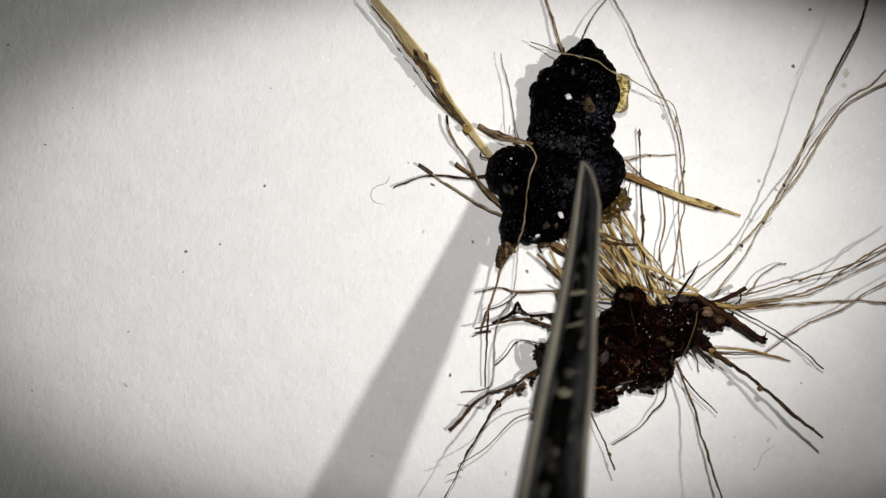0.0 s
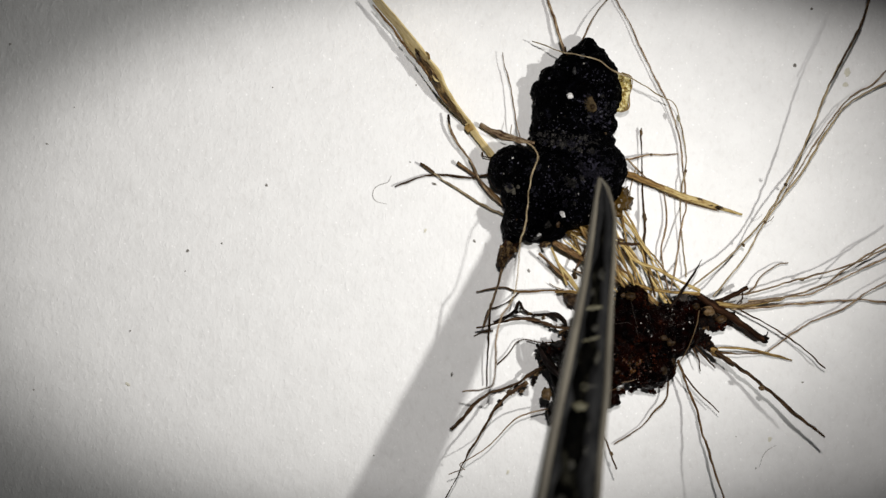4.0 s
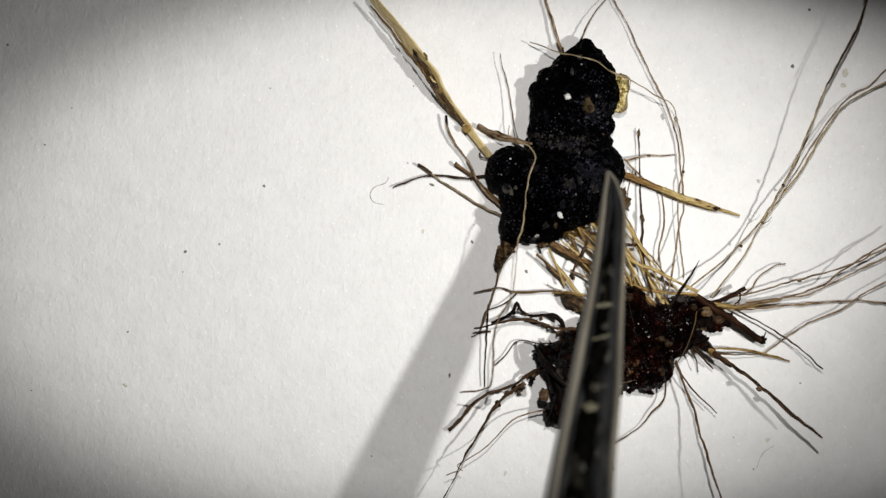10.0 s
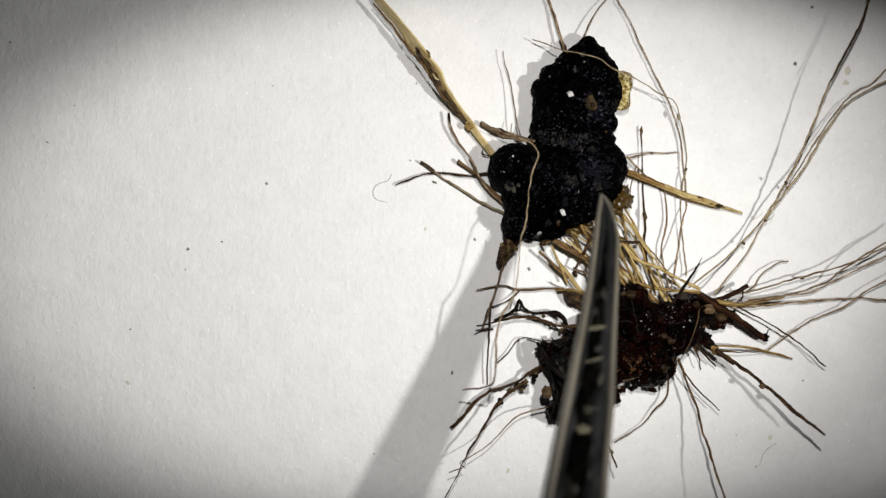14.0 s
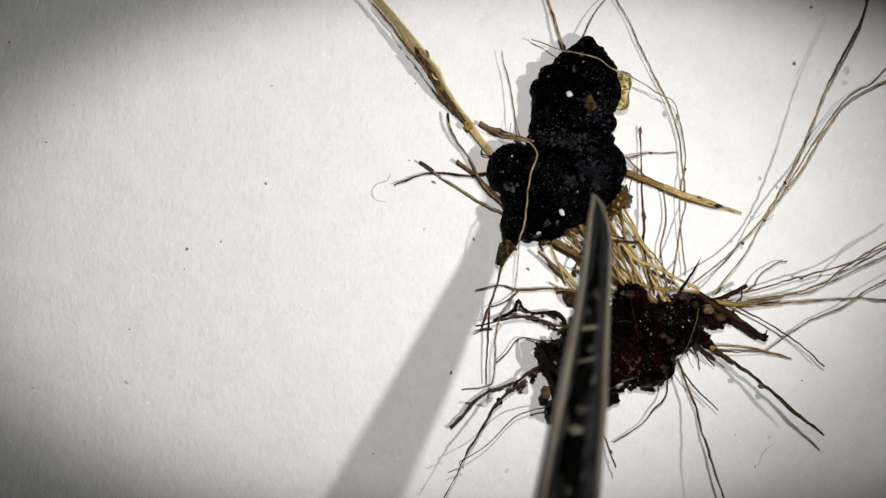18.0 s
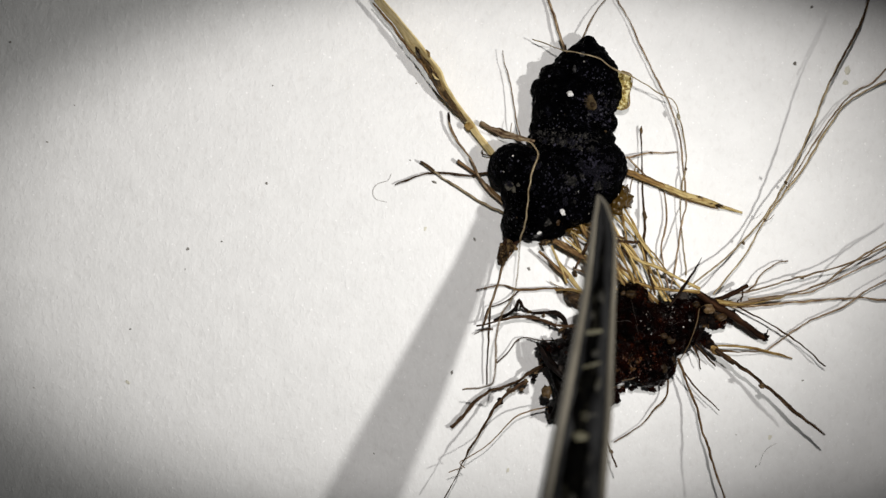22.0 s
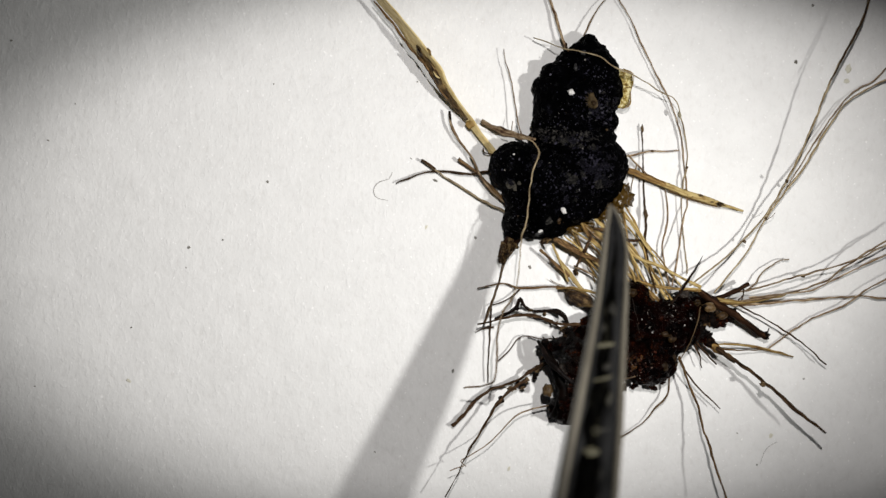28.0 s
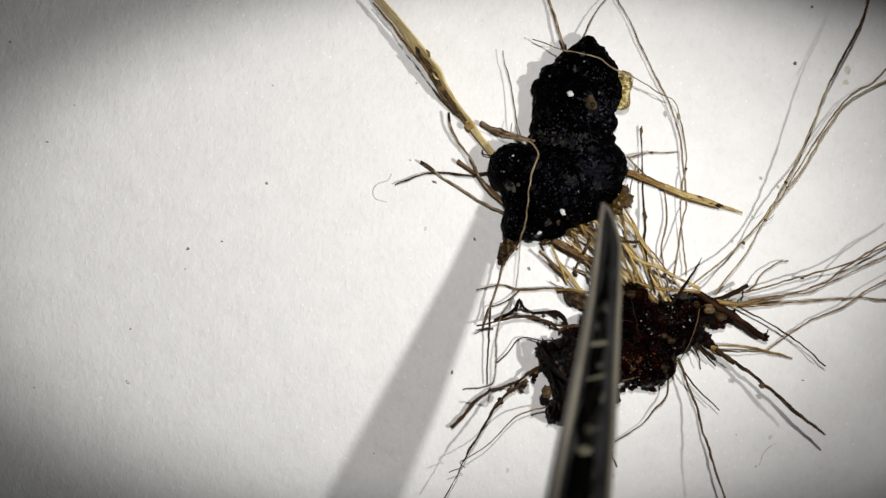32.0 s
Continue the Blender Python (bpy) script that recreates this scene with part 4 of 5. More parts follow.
strand(clump, "root", DARKROOT, (3, 6.5, 7, 8), [(842, 577), (870, 571), (900, 563), (918, 560), (942, 562), (968, 571), (990, 577), (1026, 580)], (40, 36, 34, 34), ragged=0.5)
strand(clump, "root", BLACKROOT, (5, 7, 6, 9, 7), [(873, 568), (900, 556), (911, 546), (918, 532), (926, 546), (940, 553), (962, 554), (982, 553), (996, 563), (1003, 578)], (14, 22, 24, 30), ragged=0.4)
soil_bits = random.Random(5)
for x, y in ((912, 549), (920, 541), (934, 552), (952, 566), (968, 572), (982, 578), (990, 587), (998, 584), (1006, 594), (962, 558)):
    crumb(clump, "soil_crumb", SEEDHUSK if x % 4 else DARKCRUMB, x + soil_bits.uniform(-2, 2), y + soil_bits.uniform(-2, 2), 30, soil_bits.uniform(2, 4.5), soil_bits.uniform(1.5, 3), turn=x % 90, seed=x, jag=0.8)
for x, y, ex, ey in ((975, 612, 958, 600), (1000, 600, 994, 590), (1022, 605, 1034, 594)):
    strand(clump, "root", DARKROOT, (7, 4, 2), [(x + 8, y), (x, y), (ex, ey)], (30, 22), ragged=0.6)
strand(clump, "root", DARKROOT, (2, 5), [(838, 592), (852, 585), (872, 583)], (6, 10))
strand(clump, "root", DARKROOT, (3, 3), [(940, 566), (970, 573), (1000, 590), (1030, 600)], (16, 24))
strand(clump, "root", BLACKROOT, (4, 5), [(975, 570), (972, 578)], (20, 14))
strand(clump, "root", DARKROOT, (3, 3, 3.5), [(878, 642), (900, 622), (914, 603), (925, 599), (940, 600), (956, 603), (982, 601), (1003, 596)], (8, 16, 24))
strand(clump, "root", DARKROOT, (8, 7, 6, 7, 10), [(797, 757), (815, 740), (840, 711), (865, 693), (890, 685), (917, 674), (938, 659), (966, 645)], (12, 12, 16, 38), ragged=0.3)
strand(clump, "root", DARKROOT, (2.5, 3, 4, 8, 8), [(785, 884), (808, 840), (821, 813), (840, 780), (858, 750), (876, 720), (895, 698), (930, 676)], (70, 60, 42, 36), ragged=0.5)
for x, y, r in ((885, 709, 6), (902, 692, 6), (915, 682, 5), (930, 676, 5), (945, 668, 5), (922, 690, 4), (950, 655, 6)):
    crumb(clump, "soil_crumb", DARKCRUMB if x % 2 else KNOT, x, y, 30, r * 1.1, r * 0.7, turn=x % 90, seed=int(x), jag=0.8)
strand(clump, "root", GREYROOT, (2.5, 3, 4.5), [(822, 829), (812, 820), (832, 808), (862, 788), (890, 760), (911, 740), (936, 728), (968, 721)], (64, 58, 46, 38))
strand(clump, "root", GREYROOT, (3, 2), [(793, 836), (818, 828)], (64, 64))
crumb(clump, "pebble", PEBBLE, 967, 695, 66, 9, 12, 9, 0, 3)
strand(clump, "root", DARKROOT, (8, 8), [(955, 640), (975, 625), (1000, 612)], (34, 40), ragged=0.4)

SHIFT[:] = (1, -3)
strand(clump, "thorn", BLACKROOT, (1.5, 7, 9), [(1239, 463), (1226, 486), (1206, 516), (1182, 548)], (60, 72, 80), label="pointed black thorn")
stub = strand(clump, "root_stub", STUB, (12, 18, 18, 17, 15, 14), [(1232, 525), (1250, 537), (1274, 553), (1302, 572), (1330, 592), (1351, 606)], (54, 44, 34, 26), 0.8, "thick dark cut root stub", 0.06, 9, 0.12)
strand(clump, "root", BLACKROOT, (4, 2), [(1350, 602), (1356, 590)], (26, 34))
nest(crumb(clump, "cut_end", DARKCRUMB, 1349, 604, 27, 6.5, 6.5, 6, 30, 2, "black cut root end", 0.8), stub)
strand(clump, "root", STUB, (9, 13, 12), [(1252, 540), (1286, 529), (1320, 513)], (44, 40), 0.8, ragged=0.3)
strand(clump, "root", DARKROOT, (4, 3), [(1310, 520), (1310, 532), (1300, 540)], (36, 30))
strand(clump, "root", ROOT, (4, 3, 2.5), [(1314, 525), (1330, 512), (1341, 493), (1360, 480), (1372, 472), (1391, 469)], (26, 14))
strand(clump, "root", ROOT, (4, 4, 4), [(1300, 526), (1350, 515), (1400, 500), (1440, 490), (1480, 478), (1520, 465), (1550, 450), (1605, 425)], (34, 30, 34, 56, 80, 96))
crumb(clump, "root_knot", KNOT, 1415, 498, 26, 3.5, 3, 3, 0, 1)
strand(clump, "root", ROOT, (5, 4.5, 4), [(1290, 546), (1350, 536), (1390, 527), (1430, 516), (1460, 505), (1480, 488), (1500, 475), (1530, 455), (1605, 410)], (36, 28, 30, 50, 70))
strand(clump, "root", ROOT, (7, 5, 4), [(1290, 548), (1350, 546), (1400, 541), (1450, 538), (1500, 535), (1530, 535), (1610, 545)], (30, 16, 12, 18))
strand(clump, "root", ROOT, (4, 3.5), [(1320, 536), (1390, 529), (1430, 523), (1470, 505), (1500, 490), (1568, 457), (1610, 430)], (24, 18, 30))
strand(clump, "root", TANSTEM, (13, 12, 7, 4), [(1262, 540), (1300, 545), (1340, 540), (1385, 531)], (46, 30, 24), 0.6)
strand(clump, "root", GREYROOT, (4, 4.5, 4), [(1610, 480), (1568, 501), (1530, 521), (1490, 549), (1450, 565), (1420, 580), (1390, 600), (1352, 628)], (34, 24, 12, 6))
strand(clump, "root", DARKROOT, (3.5, 3.5, 3), [(1300, 548), (1340, 570), (1375, 590), (1400, 606), (1430, 630), (1457, 655)], (34, 34, 33))
for x, y, rx, ry in ((1226, 590, 9, 7), (1236, 597, 7, 5), (1234, 606, 8, 5), (1226, 600, 9, 9), (1246, 606, 6, 4)):
    crumb(clump, "soil_crumb", REDCRUMB if x % 4 else DARKCRUMB, x, y, 44, rx, ry, turn=x % 80, seed=x)
strand(clump, "root", STUB, (18, 19, 14), [(1205, 583), (1232, 600), (1262, 622)], (48, 48, 44), ragged=0.8)
for x, y, rx, ry, h in ((1222, 587, 9, 7, 56), (1231, 592, 8, 7, 58), (1238, 600, 8, 6, 56), (1246, 605, 7, 6, 54), (1228, 602, 9, 7, 56), (1239, 610, 8, 5, 54), (1252, 614, 7, 6, 52), (1218, 596, 7, 8, 56), (1248, 618, 6, 4, 50)):
    crumb(clump, "soil_crumb", (REDCRUMB, DARKCRUMB, WETCLOD)[x % 3], x, y, h, rx, ry, turn=x * 7 % 90, seed=x + 3, jag=1.0)
strand(clump, "root", BROWNSTRAW, (11, 17, 10), [(1234, 610), (1262, 626), (1296, 650)], (46, 50, 56), 0.7, ragged=0.5)
strand(clump, "root", TANSTEM, (2.5, 7.5, 8, 4), [(1257, 620), (1300, 620), (1340, 626), (1370, 633), (1398, 641)], (34, 24, 12))
strand(clump, "root", HUSK, (4, 3), [(1270, 628), (1310, 629), (1350, 628)], (40, 20))
stout_root = strand(clump, "root", DARKROOT, (9, 8, 8, 9, 4), [(1262, 625), (1292, 646), (1320, 665), (1345, 685), (1370, 705), (1402, 735), (1432, 757), (1456, 777)], (60, 72, 84, 104, 126), ragged=0.2)
nest(crumb(clump, "root_knot", KNOT, 1344, 690, 86, 4.5, 4.5, 4.5, 0, 1), stout_root)
strand(clump, "root", HUSK, (6, 5, 5, 5), [(1196, 640), (1214, 690), (1230, 730), (1238, 765), (1250, 800), (1262, 840), (1283, 900)], (36, 42, 58, 84, 116))
strand(clump, "root", DARKROOT, (4, 3, 2.5), [(1194, 644), (1210, 670), (1235, 700), (1269, 733)], (36, 38))
strand(clump, "root_flap", FLAP, (6, 11, 13, 11, 6), [(946, 612), (956, 630), (970, 652), (990, 672), (1010, 690)], (54, 70, 84, 96, 100), 0.4, "smooth dark root bark flap", 0.1)
strand(clump, "root_bark", WETBARK, (14, 22, 24, 24, 22, 12), [(952, 618), (966, 642), (982, 672), (992, 704), (982, 732), (970, 748)], (50, 62, 70, 66, 50), 0.7, "thick dark curling root bark", 0.12, 9, 0.2)
for x, y, rx, ry, h, turn in ((960, 622, 11, 9, 40, 20), (984, 624, 15, 11, 46, -20), (1002, 648, 16, 20, 70, 10), (1016, 628, 14, 16, 60, 30), (992, 694, 15, 20, 60, 0), (984, 736, 17, 14, 46, 30), (1012, 722, 16, 18, 56, -20), (1006, 612, 12, 9, 44, 40)):
    crumb(clump, "soil_chunk", WETCLOD, x, y, h, rx, ry, min(rx, ry) * 0.8, turn, int(x), "shiny black soil chunk", 1.0)
for x, y, ex, ey in ((978, 614, 972, 604), (1002, 606, 1000, 594), (1014, 600, 1026, 588)):
    strand(clump, "root", WETBARK, (8, 6, 2), [(x + 2, y + 14), (x, y), (ex, ey)], (44, 40, 30), ragged=0.8)
strand(clump, "root", HUSK, (5.5, 4.5, 3.4, 2.8), [(1178, 668), (1176, 704), (1165, 721), (1150, 735), (1140, 750), (1122, 766), (1083, 790)], (30, 14, 8))
strand(clump, "root", DARKROOT, (3.5, 3.5), [(1040, 722), (1060, 765), (1075, 800), (1087, 834)], (64, 84, 92))
crumb(clump, "bud", KNOT, 1078, 806, 90, 3, 3.5, 3, 0, 1)
strand(clump, "root", DARKROOT, (5, 3), [(1218, 610), (1232, 640), (1236, 660)], (40, 20))
strand(clump, "root", DARKROOT, (6, 3), [(1222, 610), (1240, 630), (1262, 655)], (42, 26))
strand(clump, "root", KNOT, (2.2, 1.9, 1.7, 1.4), [(1234, 552), (1230, 576), (1218, 610), (1203, 638), (1184, 666), (1172, 684)], (80, 92, 84, 66, 34))
for x, y, rx, ry in ((1118, 692, 8, 4), (1142, 691, 6, 3), (1150, 696, 6, 4), (1098, 697, 7, 4), (1166, 686, 5, 4), (1060, 726, 9, 5), (985, 754, 8, 5), (1022, 758, 9, 4)):
    crumb(clump, "soil_crumb", REDCRUMB, x, y, 22, rx, ry, turn=x % 60 - 20, seed=x + y, jag=0.8)
# the long pair that runs up the sheet
long_root = strand(clump, "root", PALEROOT, (4, 4, 5, 4.5, 4, 4), [(1215, 515), (1260, 480), (1290, 455), (1310, 435), (1330, 413), (1347, 393), (1366, 366), (1384, 335), (1400, 305), (1420, 260),
       (1437, 222), (1466, 150), (1497, 90), (1520, 47), (1534, 5), (1540, -40)], (60, 34, 30, 42, 54, 66, 78, 88, 96, 98))
strand(clump, "root", PALEROOT, (3.6, 3.2, 4.4, 5, 4.2, 4.2), [(1258, 528), (1285, 495), (1310, 465), (1336, 421), (1352, 392), (1372, 366), (1392, 338), (1420, 303), (1446, 256), (1464, 228),
       (1492, 192), (1520, 172), (1568, 148), (1625, 120)], (46, 36, 36, 38, 34, 28, 22, 20))
nest(strand(clump, "root_end", DARKROOT, (3, 4.6, 5, 5), [(1466, 150), (1497, 90), (1520, 47), (1534, 5), (1540, -40)], (95, 97, 98, 99), label="darkened root end"), long_root)
strand(clump, "root", GREYROOT, (3, 4, 4), [(1385, 345), (1425, 280), (1450, 240), (1474, 207), (1500, 176), (1540, 152), (1568, 126), (1620, 90)], (14, 10, 8))
for x, y, h in ((1312, 437, 35), (1350, 396, 36), (1390, 340, 29), (1387, 330, 72)):
    nest(crumb(clump, "root_knot", KNOT, x, y, h, 2.6, 3.6, 2.6, 30, int(x)), long_root)
strand(clump, "root", ROOT, 1.5, [(1350, 398), (1360, 393), (1366, 386)], (36, 34))

# ---- specks of dirt on the sheet, and one painted shadow tip ----
SHIFT[:] = (0, 0)
# the speck at (723, 287) is a root shadow's tip painted as a grain
rnd = random.Random(12)
for x, y, r, m in ((469, 328, 3.2, SPECKGLINT), (330, 444, 3.4, SPECKGLINT), (750, 408, 4.5, STAIN), (223, 680, 5, STAIN), (1404, 116, 4, SPECK), (837, 427, 3.4, SPECKGLINT), (797, 663, 4, SPECK),
                   (766, 326, 4.2, SPECK), (723, 287, 2, SPECK), (659, 806, 2, SPECK), (896, 836, 4, STAIN), (390, 431, 2, SPECK), (81, 255, 2.5, SPECK), (228, 586, 2, SPECK),
                   (57, 690, 1.6, SPECK), (325, 480, 1.6, SPECK), (734, 151, 2, SPECK), (1434, 16, 3, SPECK), (1418, 677, 2, SPECK), (1300, 773, 1.6, SPECK), (1335, 829, 1.8, SPECK),
                   (1497, 128, 8, STAIN), (1494, 150, 6, STAIN), (15, 78, 2.4, SPECK), (933, 479, 3.5, SPECKGLINT), (1360, 777, 5, STAIN), (129, 190, 1.5, SPECK), (480, 155, 1.8, SPECK)):
    ob = crumb(None, "dirt_speck", m, x, y, 0.2, r, r * rnd.uniform(0.5, 0.8), 0.5 if m is STAIN else r * 0.4, rnd.uniform(0, 180), int(x))
    tagged(ob, "tiny pale tan stain speck on the paper" if m is STAIN else "tiny dark grey speck on the paper", "speck", "specks on the paper")


# ---- the pointer ----
LENGTH = 1150.0
WIDTHS = ((0, 4.7), (6, 13), (14, 21), (28, 27.6), (66, 42), (139, 52), (223, 62), (334, 75.5), (446, 84), (557, 95), (800, 105), (1150, 112))
BOW = ((0, 0), (60, 1.5), (150, 5), (260, 3.2), (446, 0), (1150, 0))


def width_at(s):
    return float(np.interp(s, [a for a, _ in WIDTHS], [b for _, b in WIDTHS]))


def bow_at(s):
    return float(np.interp(s, [a for a, _ in BOW], [b for _, b in BOW]))


def band(name, sections, material, parent, label=""):
    """A closed skin through rings of equally many points."""
    n = len(sections[0])
    verts = [Vector(p) * PX for ring in sections for p in ring]
    faces = [(i * n + k, (i + 1) * n + k, (i + 1) * n + (k + 1) % n, i * n + (k + 1) % n) for i in range(len(sections) - 1) for k in range(n)]
    last = len(sections) - 1
    faces += [tuple(range(n)), tuple(last * n + k for k in range(n))[::-1]]
    return tagged(mesh_object(name, verts, faces, material, parent), label)


def pointer():
    """A slim grooved steel probe: a slightly hollow left edge, a belly that curves to the point, pale rims and a black
    groove.
    """
    tool = thing("grooved_probe", "slim pointed grey steel probe with black groove over the clod", "probe")
    shaft, left_wall, right_wall, groove = [], [], [], []
    for i in range(111):
        s = LENGTH * (i / 110) ** 1.6
        o = bow_at(s)
        w = width_at(s) - o
        dent = 0.35 * noise.noise(Vector((s / 9, 1, 0))) + 0.5 * noise.noise(Vector((s / 31, 4, 0)))
        r = min(14.0, 0.23 * w)
        deep = min(7.0, 0.14 * w)
        shaft.append([(o + x, -s, z) for x, z in ((0.0, -deep * 1.4), (-0.6 + dent, -0.55 * r), (0.10 * r + dent, 0.05 * r), (0.40 * r, 0.5 * r), (0.74 * r, 0.25 * r), (r, -deep * 0.6), (w - r * 0.85, -deep * 0.6),
                                                  (w - 0.66 * r, 0.25 * r), (w - 0.36 * r, 0.5 * r), (w - 0.08 * r - dent, 0.05 * r), (w + 0.6 - dent, -0.55 * r), (w, -deep * 1.4), (w * 0.5, -deep * 2.2))])
        wide = min(1.0, max(0.05, (s - 5) / 36)) ** 0.7
        a, d, mid = r * 0.80, w - r * 0.74, w * 0.5
        a, d = mid + (a - mid) * wide, mid + (d - mid) * wide
        core = min(1.0, max(0.04, (s - 50) / 120))
        bend = (0.16 * noise.noise(Vector((s / 60, 3, 0))) - 0.05) * (d - a) * core
        narrow = 0.19 + 0.14 * noise.noise(Vector((s / 34, 8, 0)))
        b, c = mid + bend - (narrow + 0.07) * (d - a) * core, mid + bend + narrow * (d - a) * core
        left_wall.append([(o + x, -s, z) for x, z in ((a, 0.05 * r), (b, -deep * 0.42), (b, -deep * 0.55), (a, -deep * 0.5))])
        right_wall.append([(o + x, -s, z) for x, z in ((c, -deep * 0.42), (d, 0.05 * r), (d, -deep * 0.5), (c, -deep * 0.55))])
        groove.append([(o + x, -s, z) for x, z in ((b, -deep * 0.44), (c, -deep * 0.44), (c, -deep * 0.56), (b, -deep * 0.56))])
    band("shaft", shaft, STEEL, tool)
    # grey walls fading to a black floor put a rounded channel's light into colour
    band("groove_wall", left_wall, LITWALL, tool, "groove wall, caught light put into its grey")
    band("groove_wall", right_wall, LITWALL, tool, "groove wall, caught light put into its grey")
    floor = band("groove", groove, GROOVEBLACK, tool, "black groove")
    # pale marks; broad right-hand ones put the wall's grey sheen into colour
    # where it starts and ends: along the shaft, across it as a share of the width
    for s0, u0, s1, u1, thick, lift, m in ((160, 0.46, 158, 0.70, 21, 0.4, GREYMARK), (192, 0.30, 190, 0.44, 12, 0.2, GREYMARK), (220, 0.24, 210, 0.68, 7, 0.9, BRIGHTMARK), (246, 0.50, 240, 0.80, 14, 0.2, GREYMARK),
                                           (271, 0.28, 254, 0.82, 4.5, 0.8, BRIGHTMARK), (290, 0.62, 284, 0.80, 26, 0.1, GREYMARK), (336, 0.50, 326, 0.86, 5, 0.7, GREYMARK), (368, 0.32, 364, 0.60, 11, 1.1, BRIGHTMARK),
                                           (395, 0.62, 392, 0.78, 22, 0.1, GREYMARK), (424, 0.66, 420, 0.84, 26, 0.1, GREYMARK), (452, 0.40, 448, 0.52, 14, 0.1, GREYMARK), (505, 0.30, 500, 0.44, 26, 0.1, GREYMARK)):
        a, b = (bow_at(s0) + (width_at(s0) - bow_at(s0)) * u0, -s0), (bow_at(s1) + (width_at(s1) - bow_at(s1)) * u1, -s1)
        deep = min(7.0, 0.14 * width_at(s0))
        bm = bmesh.new()
        bmesh.ops.create_icosphere(bm, subdivisions=3, radius=1)
        for v in bm.verts:
            v.co *= 1 + 0.7 * noise.noise(v.co * 1.7 + Vector((s0, 0, 0)))
            f = 0.5 + 0.5 * v.co.x
            v.co = Vector((a[0] + (b[0] - a[0]) * f, a[1] + (b[1] - a[1]) * f + v.co.y * thick / 2, -deep * 0.44 + lift + v.co.z * 1.4)) * PX
        part("worn_mark", bm, m, floor, "pale mark in the groove")
    # a pale ring-shaped mark
    ring = []
    for k in range(20):
        turn = 2 * math.pi * k / 20
        ring.append([(bow_at(337) + 0.47 * width_at(337) + math.cos(turn) * (4.6 + math.cos(b) * 0.7), -337 + math.sin(turn) * (4.6 + math.cos(b) * 0.7), -1.8 + math.sin(b) * 0.8) for b in np.linspace(0, 2 * math.pi, 6)[:-1]])
    verts = [Vector(p) * PX for loop in ring for p in loop]
    faces = [(i * 5 + k, (i + 1) % 20 * 5 + k, (i + 1) % 20 * 5 + (k + 1) % 5, i * 5 + (k + 1) % 5) for i in range(20) for k in range(5)]
    tagged(mesh_object("pale_ring", verts, faces, BRIGHTMARK, floor), "pale ring mark in the groove")
    return tool


probe = pointer()
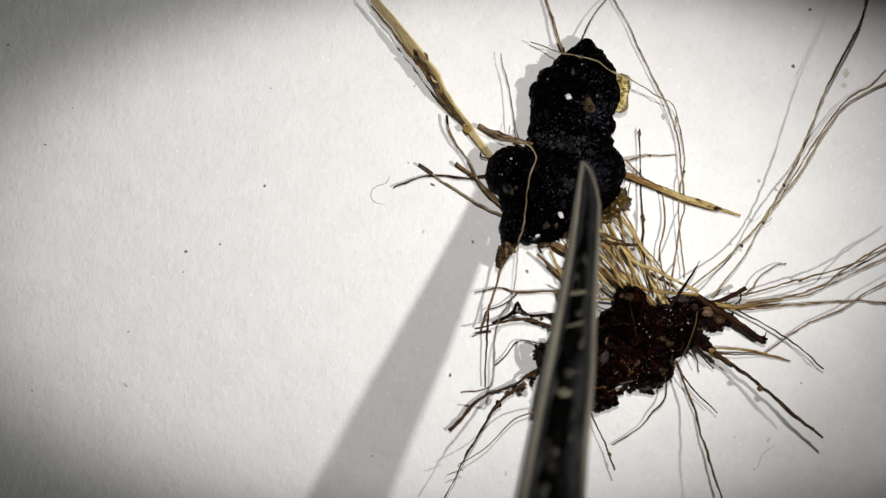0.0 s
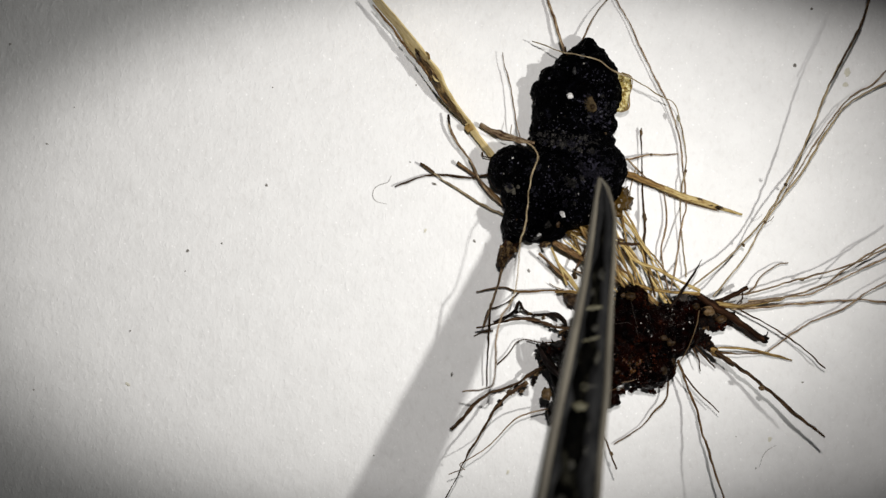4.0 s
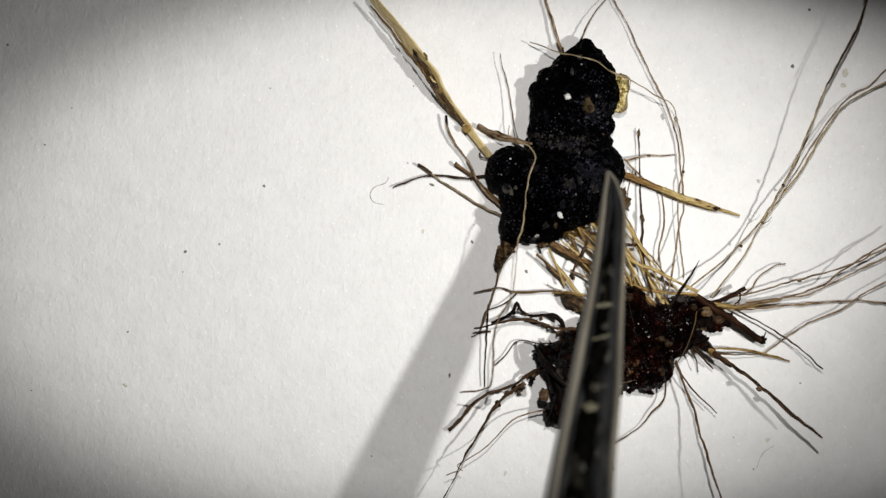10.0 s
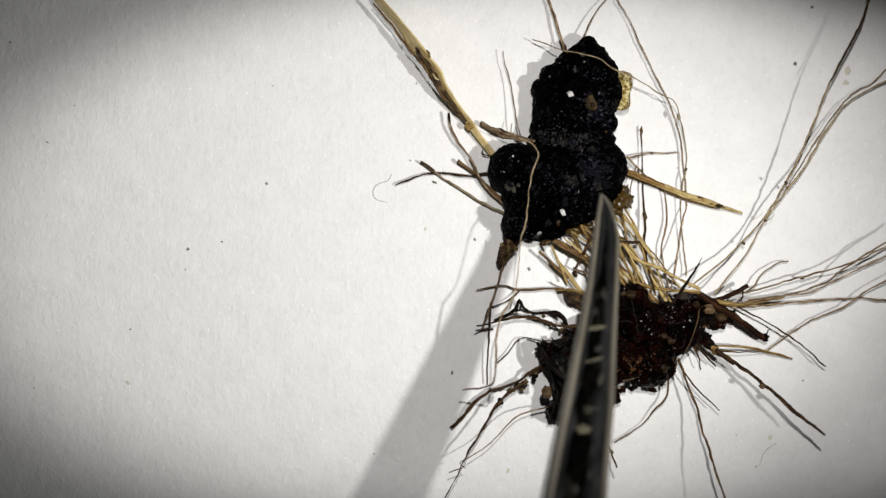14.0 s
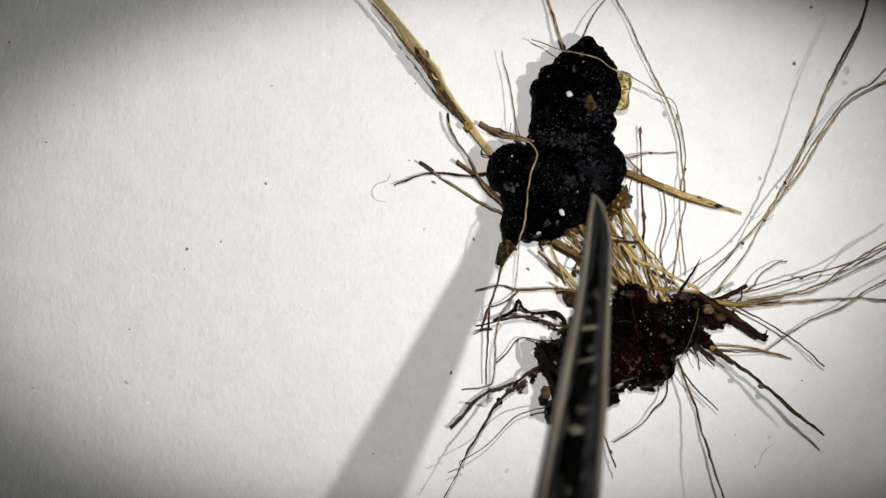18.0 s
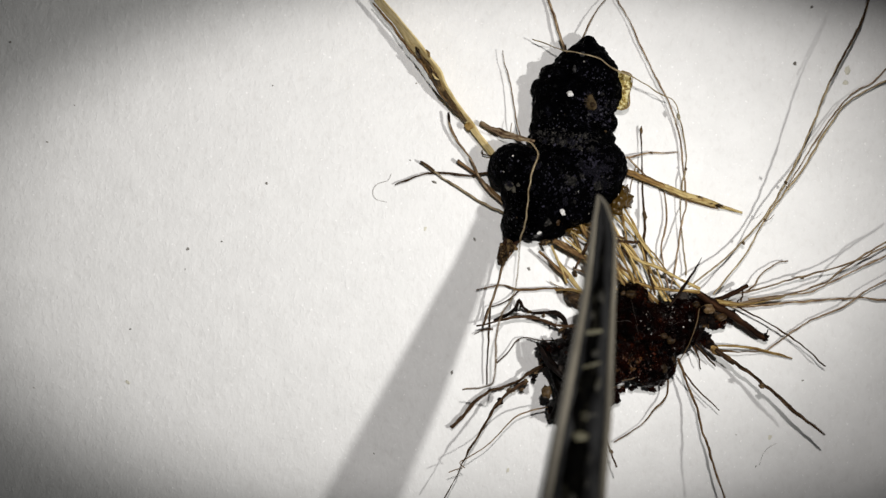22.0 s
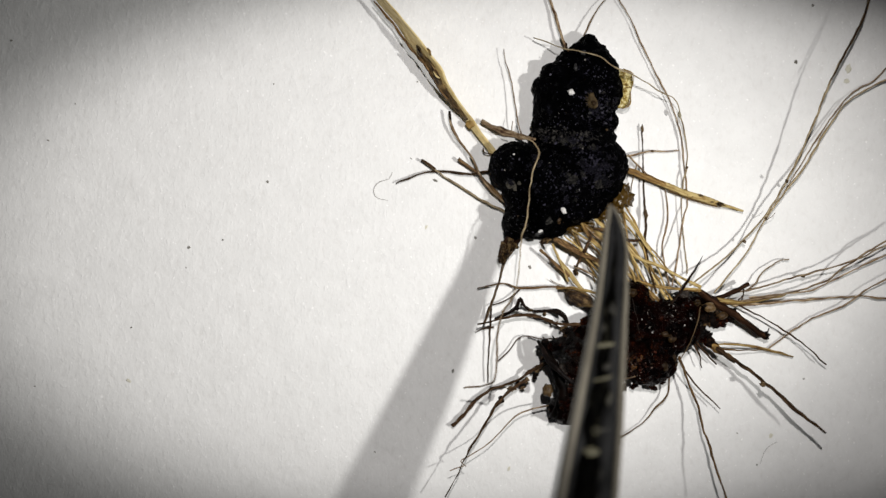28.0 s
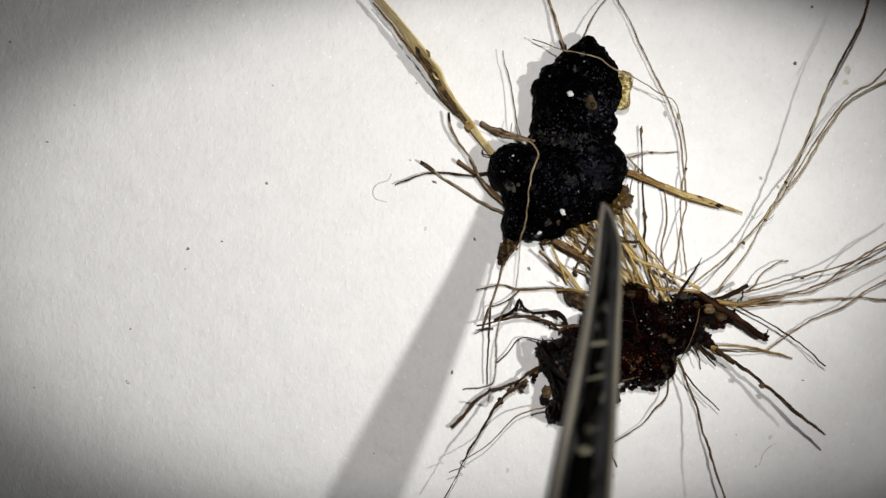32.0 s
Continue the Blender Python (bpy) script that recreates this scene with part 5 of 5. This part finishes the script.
# seconds, the point's place on the plan from the sheet's centre (right, up), its height, the shaft's pitch and turn
TIP = [(0, 212.8, 137.6, 221.7, 23.8, -13.8), (0.1, 216.4, 136, 217.7, 23.9, -13.8), (0.2, 217.1, 132.5, 213.7, 24.1, -13.9), (0.3, 218.7, 131.8, 209.7, 24.2, -13.9),
       (0.4, 217.9, 130.3, 215.8, 24.2, -13.9), (0.5, 223.9, 119.9, 221.9, 24.1, -14.1), (0.6, 227.1, 116.5, 228, 24.1, -14.1), (0.7, 224.5, 119.1, 219.8, 24.3, -14.1),
       (0.8, 211.9, 124.7, 211.7, 24.5, -14), (0.9, 212, 119.4, 203.6, 24.7, -14), (1, 215.2, 115, 210.5, 24.4, -14), (1.1, 213.3, 114.4, 217.4, 24.1, -14),
       (1.2, 212.3, 114.8, 224.3, 23.8, -13.8), (1.3, 214, 114.2, 219.7, 24, -13.9), (1.4, 201, 128.5, 215.2, 24.3, -13.6), (1.5, 148.5, 167.1, 205.7, 23.9, -12.6),
       (1.6, 116.4, 180.2, 195.3, 23.2, -11.9), (1.7, 172.2, 142.3, 223.1, 23.8, -13), (1.8, 198.3, 102.7, 227, 24, -13.6), (1.9, 182.3, 110.9, 221.5, 24.5, -13.4),
       (2, 188.8, 105.3, 215.9, 25.1, -13.6), (2.1, 202.3, 83, 223.8, 25.1, -13.9), (2.2, 201.9, 75.6, 231.7, 25.1, -14), (2.3, 199, 75.6, 230.3, 24.7, -13.9),
       (2.4, 210.7, 76.6, 228.9, 24.3, -14), (2.5, 229.1, 73.6, 227.5, 23.9, -14.3), (2.6, 233.1, 91.1, 225.3, 23.5, -14.3), (2.7, 231.3, 104.7, 223.1, 23.1, -14.1),
       (2.8, 233.3, 106.7, 221, 22.7, -14.1), (2.9, 233.1, 109.5, 221.5, 23, -14.1), (3, 236.5, 103.4, 222, 23.3, -14.3), (3.1, 240.3, 99.4, 222.6, 23.6, -14.4),
       (3.3, 234.9, 111.7, 214.1, 23.5, -14.3), (3.5, 240, 112.2, 205.7, 23.4, -14.5), (5.5, 240.6, 117.1, 186.8, 23.5, -14.5), (5.6, 242.4, 115.9, 188, 23.5, -14.5),
       (5.8, 247.9, 110.8, 190.3, 23.6, -14.7), (6, 251.4, 108.6, 192.6, 23.7, -14.7), (6.2, 234.4, 116.8, 187.9, 23.9, -14.5), (6.4, 238, 113.1, 183.2, 24.1, -14.6),
       (6.6, 241.2, 113.2, 180.9, 24.2, -14.7), (6.8, 234.3, 116.2, 180.9, 24.2, -14.6), (7, 237.2, 116.1, 180.9, 24.2, -14.6), (7.2, 233, 119, 180.9, 24.1, -14.4),
       (7.4, 239.9, 113.1, 180.9, 24.1, -14.6), (7.6, 234.4, 119, 183.4, 24, -14.4), (7.8, 231.4, 120.5, 188.6, 23.7, -14.3), (8, 234.5, 118.1, 193.8, 23.4, -14.2),
       (8.1, 234.4, 122.6, 191.5, 23.6, -14.2), (8.2, 234.2, 124, 189.2, 23.7, -14.2), (8.4, 236.9, 125, 184.7, 24.1, -14.1), (8.5, 225.7, 196, 230, 22.5, -13.6),
       (8.6, 231.9, 166.5, 252.4, 22.5, -13.8), (8.7, 231.8, 158.6, 230.7, 22.5, -13.8), (8.8, 230.7, 160.2, 226.4, 22.3, -13.7), (8.9, 232.3, 158, 228.9, 22.4, -13.8),
       (9, 233.3, 153.3, 230, 22.6, -13.7), (9.2, 234.9, 143.7, 222.6, 22.8, -13.8), (9.4, 235.6, 138.7, 226.6, 22.9, -13.8), (9.6, 251.6, 128.8, 230.4, 22.9, -14),
       (9.8, 246.1, 131.5, 233.8, 23, -13.9), (10, 250.3, 121.5, 237.2, 23.1, -14), (10.2, 249, 122.4, 238.5, 23, -14), (10.4, 244.8, 121.3, 239.7, 22.9, -13.8),
       (10.6, 249.5, 95.2, 240, 23.1, -14), (10.7, 249.6, 74.9, 239.7, 23.3, -14.1), (10.8, 241.8, 70.1, 239.3, 23.5, -14), (10.9, 241.8, 64.4, 238.9, 23.6, -14),
       (11, 243.7, 59.6, 238.6, 23.8, -14), (11.1, 247.8, 54.7, 238.2, 23.9, -14.1), (11.2, 249.6, 55, 234.2, 24.1, -14.2), (11.3, 241.5, 61.9, 230.1, 24.3, -14.1),
       (11.4, 234.5, 67, 226.1, 24.5, -14), (11.6, 240.7, 71.9, 225.1, 24, -14.1), (11.7, 239.8, 78.7, 224.6, 23.8, -14), (11.8, 229.3, 88.6, 223.9, 23.6, -13.8),
       (11.9, 218.7, 94.5, 223.2, 23.4, -13.5), (12, 220.9, 96.6, 222.5, 23.2, -13.6), (12.1, 219.4, 99.6, 219.1, 23.3, -13.6), (12.2, 217.9, 106.7, 215.7, 23.4, -13.6),
       (12.3, 215.2, 115.7, 212.3, 23.5, -13.4), (12.4, 212.1, 154.9, 212.8, 22.6, -13.2), (12.5, 208.4, 190.5, 224.8, 21.8, -13.1),
       (12.6, 216.1, 176.8, 224.2, 21.9, -13.2), (12.7, 220.2, 120.9, 217.5, 22.7, -13.6), (12.8, 215.9, 108.4, 213, 23.1, -13.6),
       (12.9, 212.4, 104.3, 217.3, 22.9, -13.5), (13, 262.4, 96.1, 221.7, 22.7, -14.3), (13.1, 245.3, 81, 212.7, 23.2, -14.1), (13.2, 226.9, 118.7, 217.2, 23.3, -13.9),
       (13.3, 268.2, 95.1, 220, 22.5, -14.4), (13.4, 227.8, 105.5, 222.9, 22.5, -13.8), (13.5, 266, 91.6, 225.8, 22.6, -14.4), (13.6, 233.1, 93.9, 222.6, 22.7, -14),
       (13.7, 238.7, 91.3, 219.4, 22.9, -14), (13.8, 237.2, 90.4, 219.3, 23, -14), (14, 238.8, 82.9, 219.1, 23.2, -14.1), (14.2, 230.4, 88.9, 218.9, 23.5, -14.1),
       (14.5, 231.9, 84.2, 218.6, 23.9, -14.1), (16.5, 220.1, 84.6, 218.1, 24.8, -14.2), (17, 221, 86.5, 226.4, 25.1, -14.2), (17.5, 225.7, 80.5, 234.7, 25.4, -14.3),
       (18, 226.3, 81.7, 232.2, 25.2, -14.2), (18.5, 229.3, 80.1, 229.8, 25.1, -14.2), (19, 222.7, 85.5, 227.3, 25, -14.2), (19.5, 223.6, 83.5, 230.3, 24.8, -14.2),
       (20, 218.6, 86.7, 233.2, 24.5, -14), (20.5, 224, 81.5, 239.8, 24.4, -14.1), (21, 223.5, 81.4, 246.4, 24.2, -14.1), (21.5, 225.6, 79.6, 251.7, 24.1, -14.1),
       (22, 228, 78.9, 257, 24, -14), (22.5, 239.1, 66.1, 262.2, 23.8, -14.1), (23, 232.9, 72, 267.4, 23.5, -14.1), (23.5, 240, 66.3, 269.2, 23.4, -14.2),
       (24, 234.7, 72.2, 271, 23.3, -14), (24.5, 235.6, 68.3, 272.8, 23.3, -14.1), (25, 237.6, 65.5, 274.5, 23.3, -14.1), (25.5, 237.3, 65.4, 276.3, 23.2, -14.1),
       (27.5, 239.6, 62.4, 277.2, 23, -14.2), (28, 240.7, 60.5, 275.5, 23.1, -14.2), (28.5, 243.8, 57.6, 273.8, 23.2, -14.3), (29, 245.8, 53.6, 273.2, 22.9, -14.3),
       (29.5, 239, 59.7, 272.7, 22.7, -14.1), (30, 237, 59.8, 273.8, 22.8, -14.1), (30.5, 239.1, 58.8, 274.9, 23, -14.2), (31, 234, 64.8, 276.1, 23, -14),
       (31.5, 230.9, 64.8, 277.4, 23.1, -13.9), (32, 231.4, 65.6, 278.6, 23.1, -14)]


def motions():
    walk(probe, [(t, pose(x * PX, y * PX, h * PX, -pitch, 0, turn)) for t, x, y, h, pitch, turn in TIP])


motions()
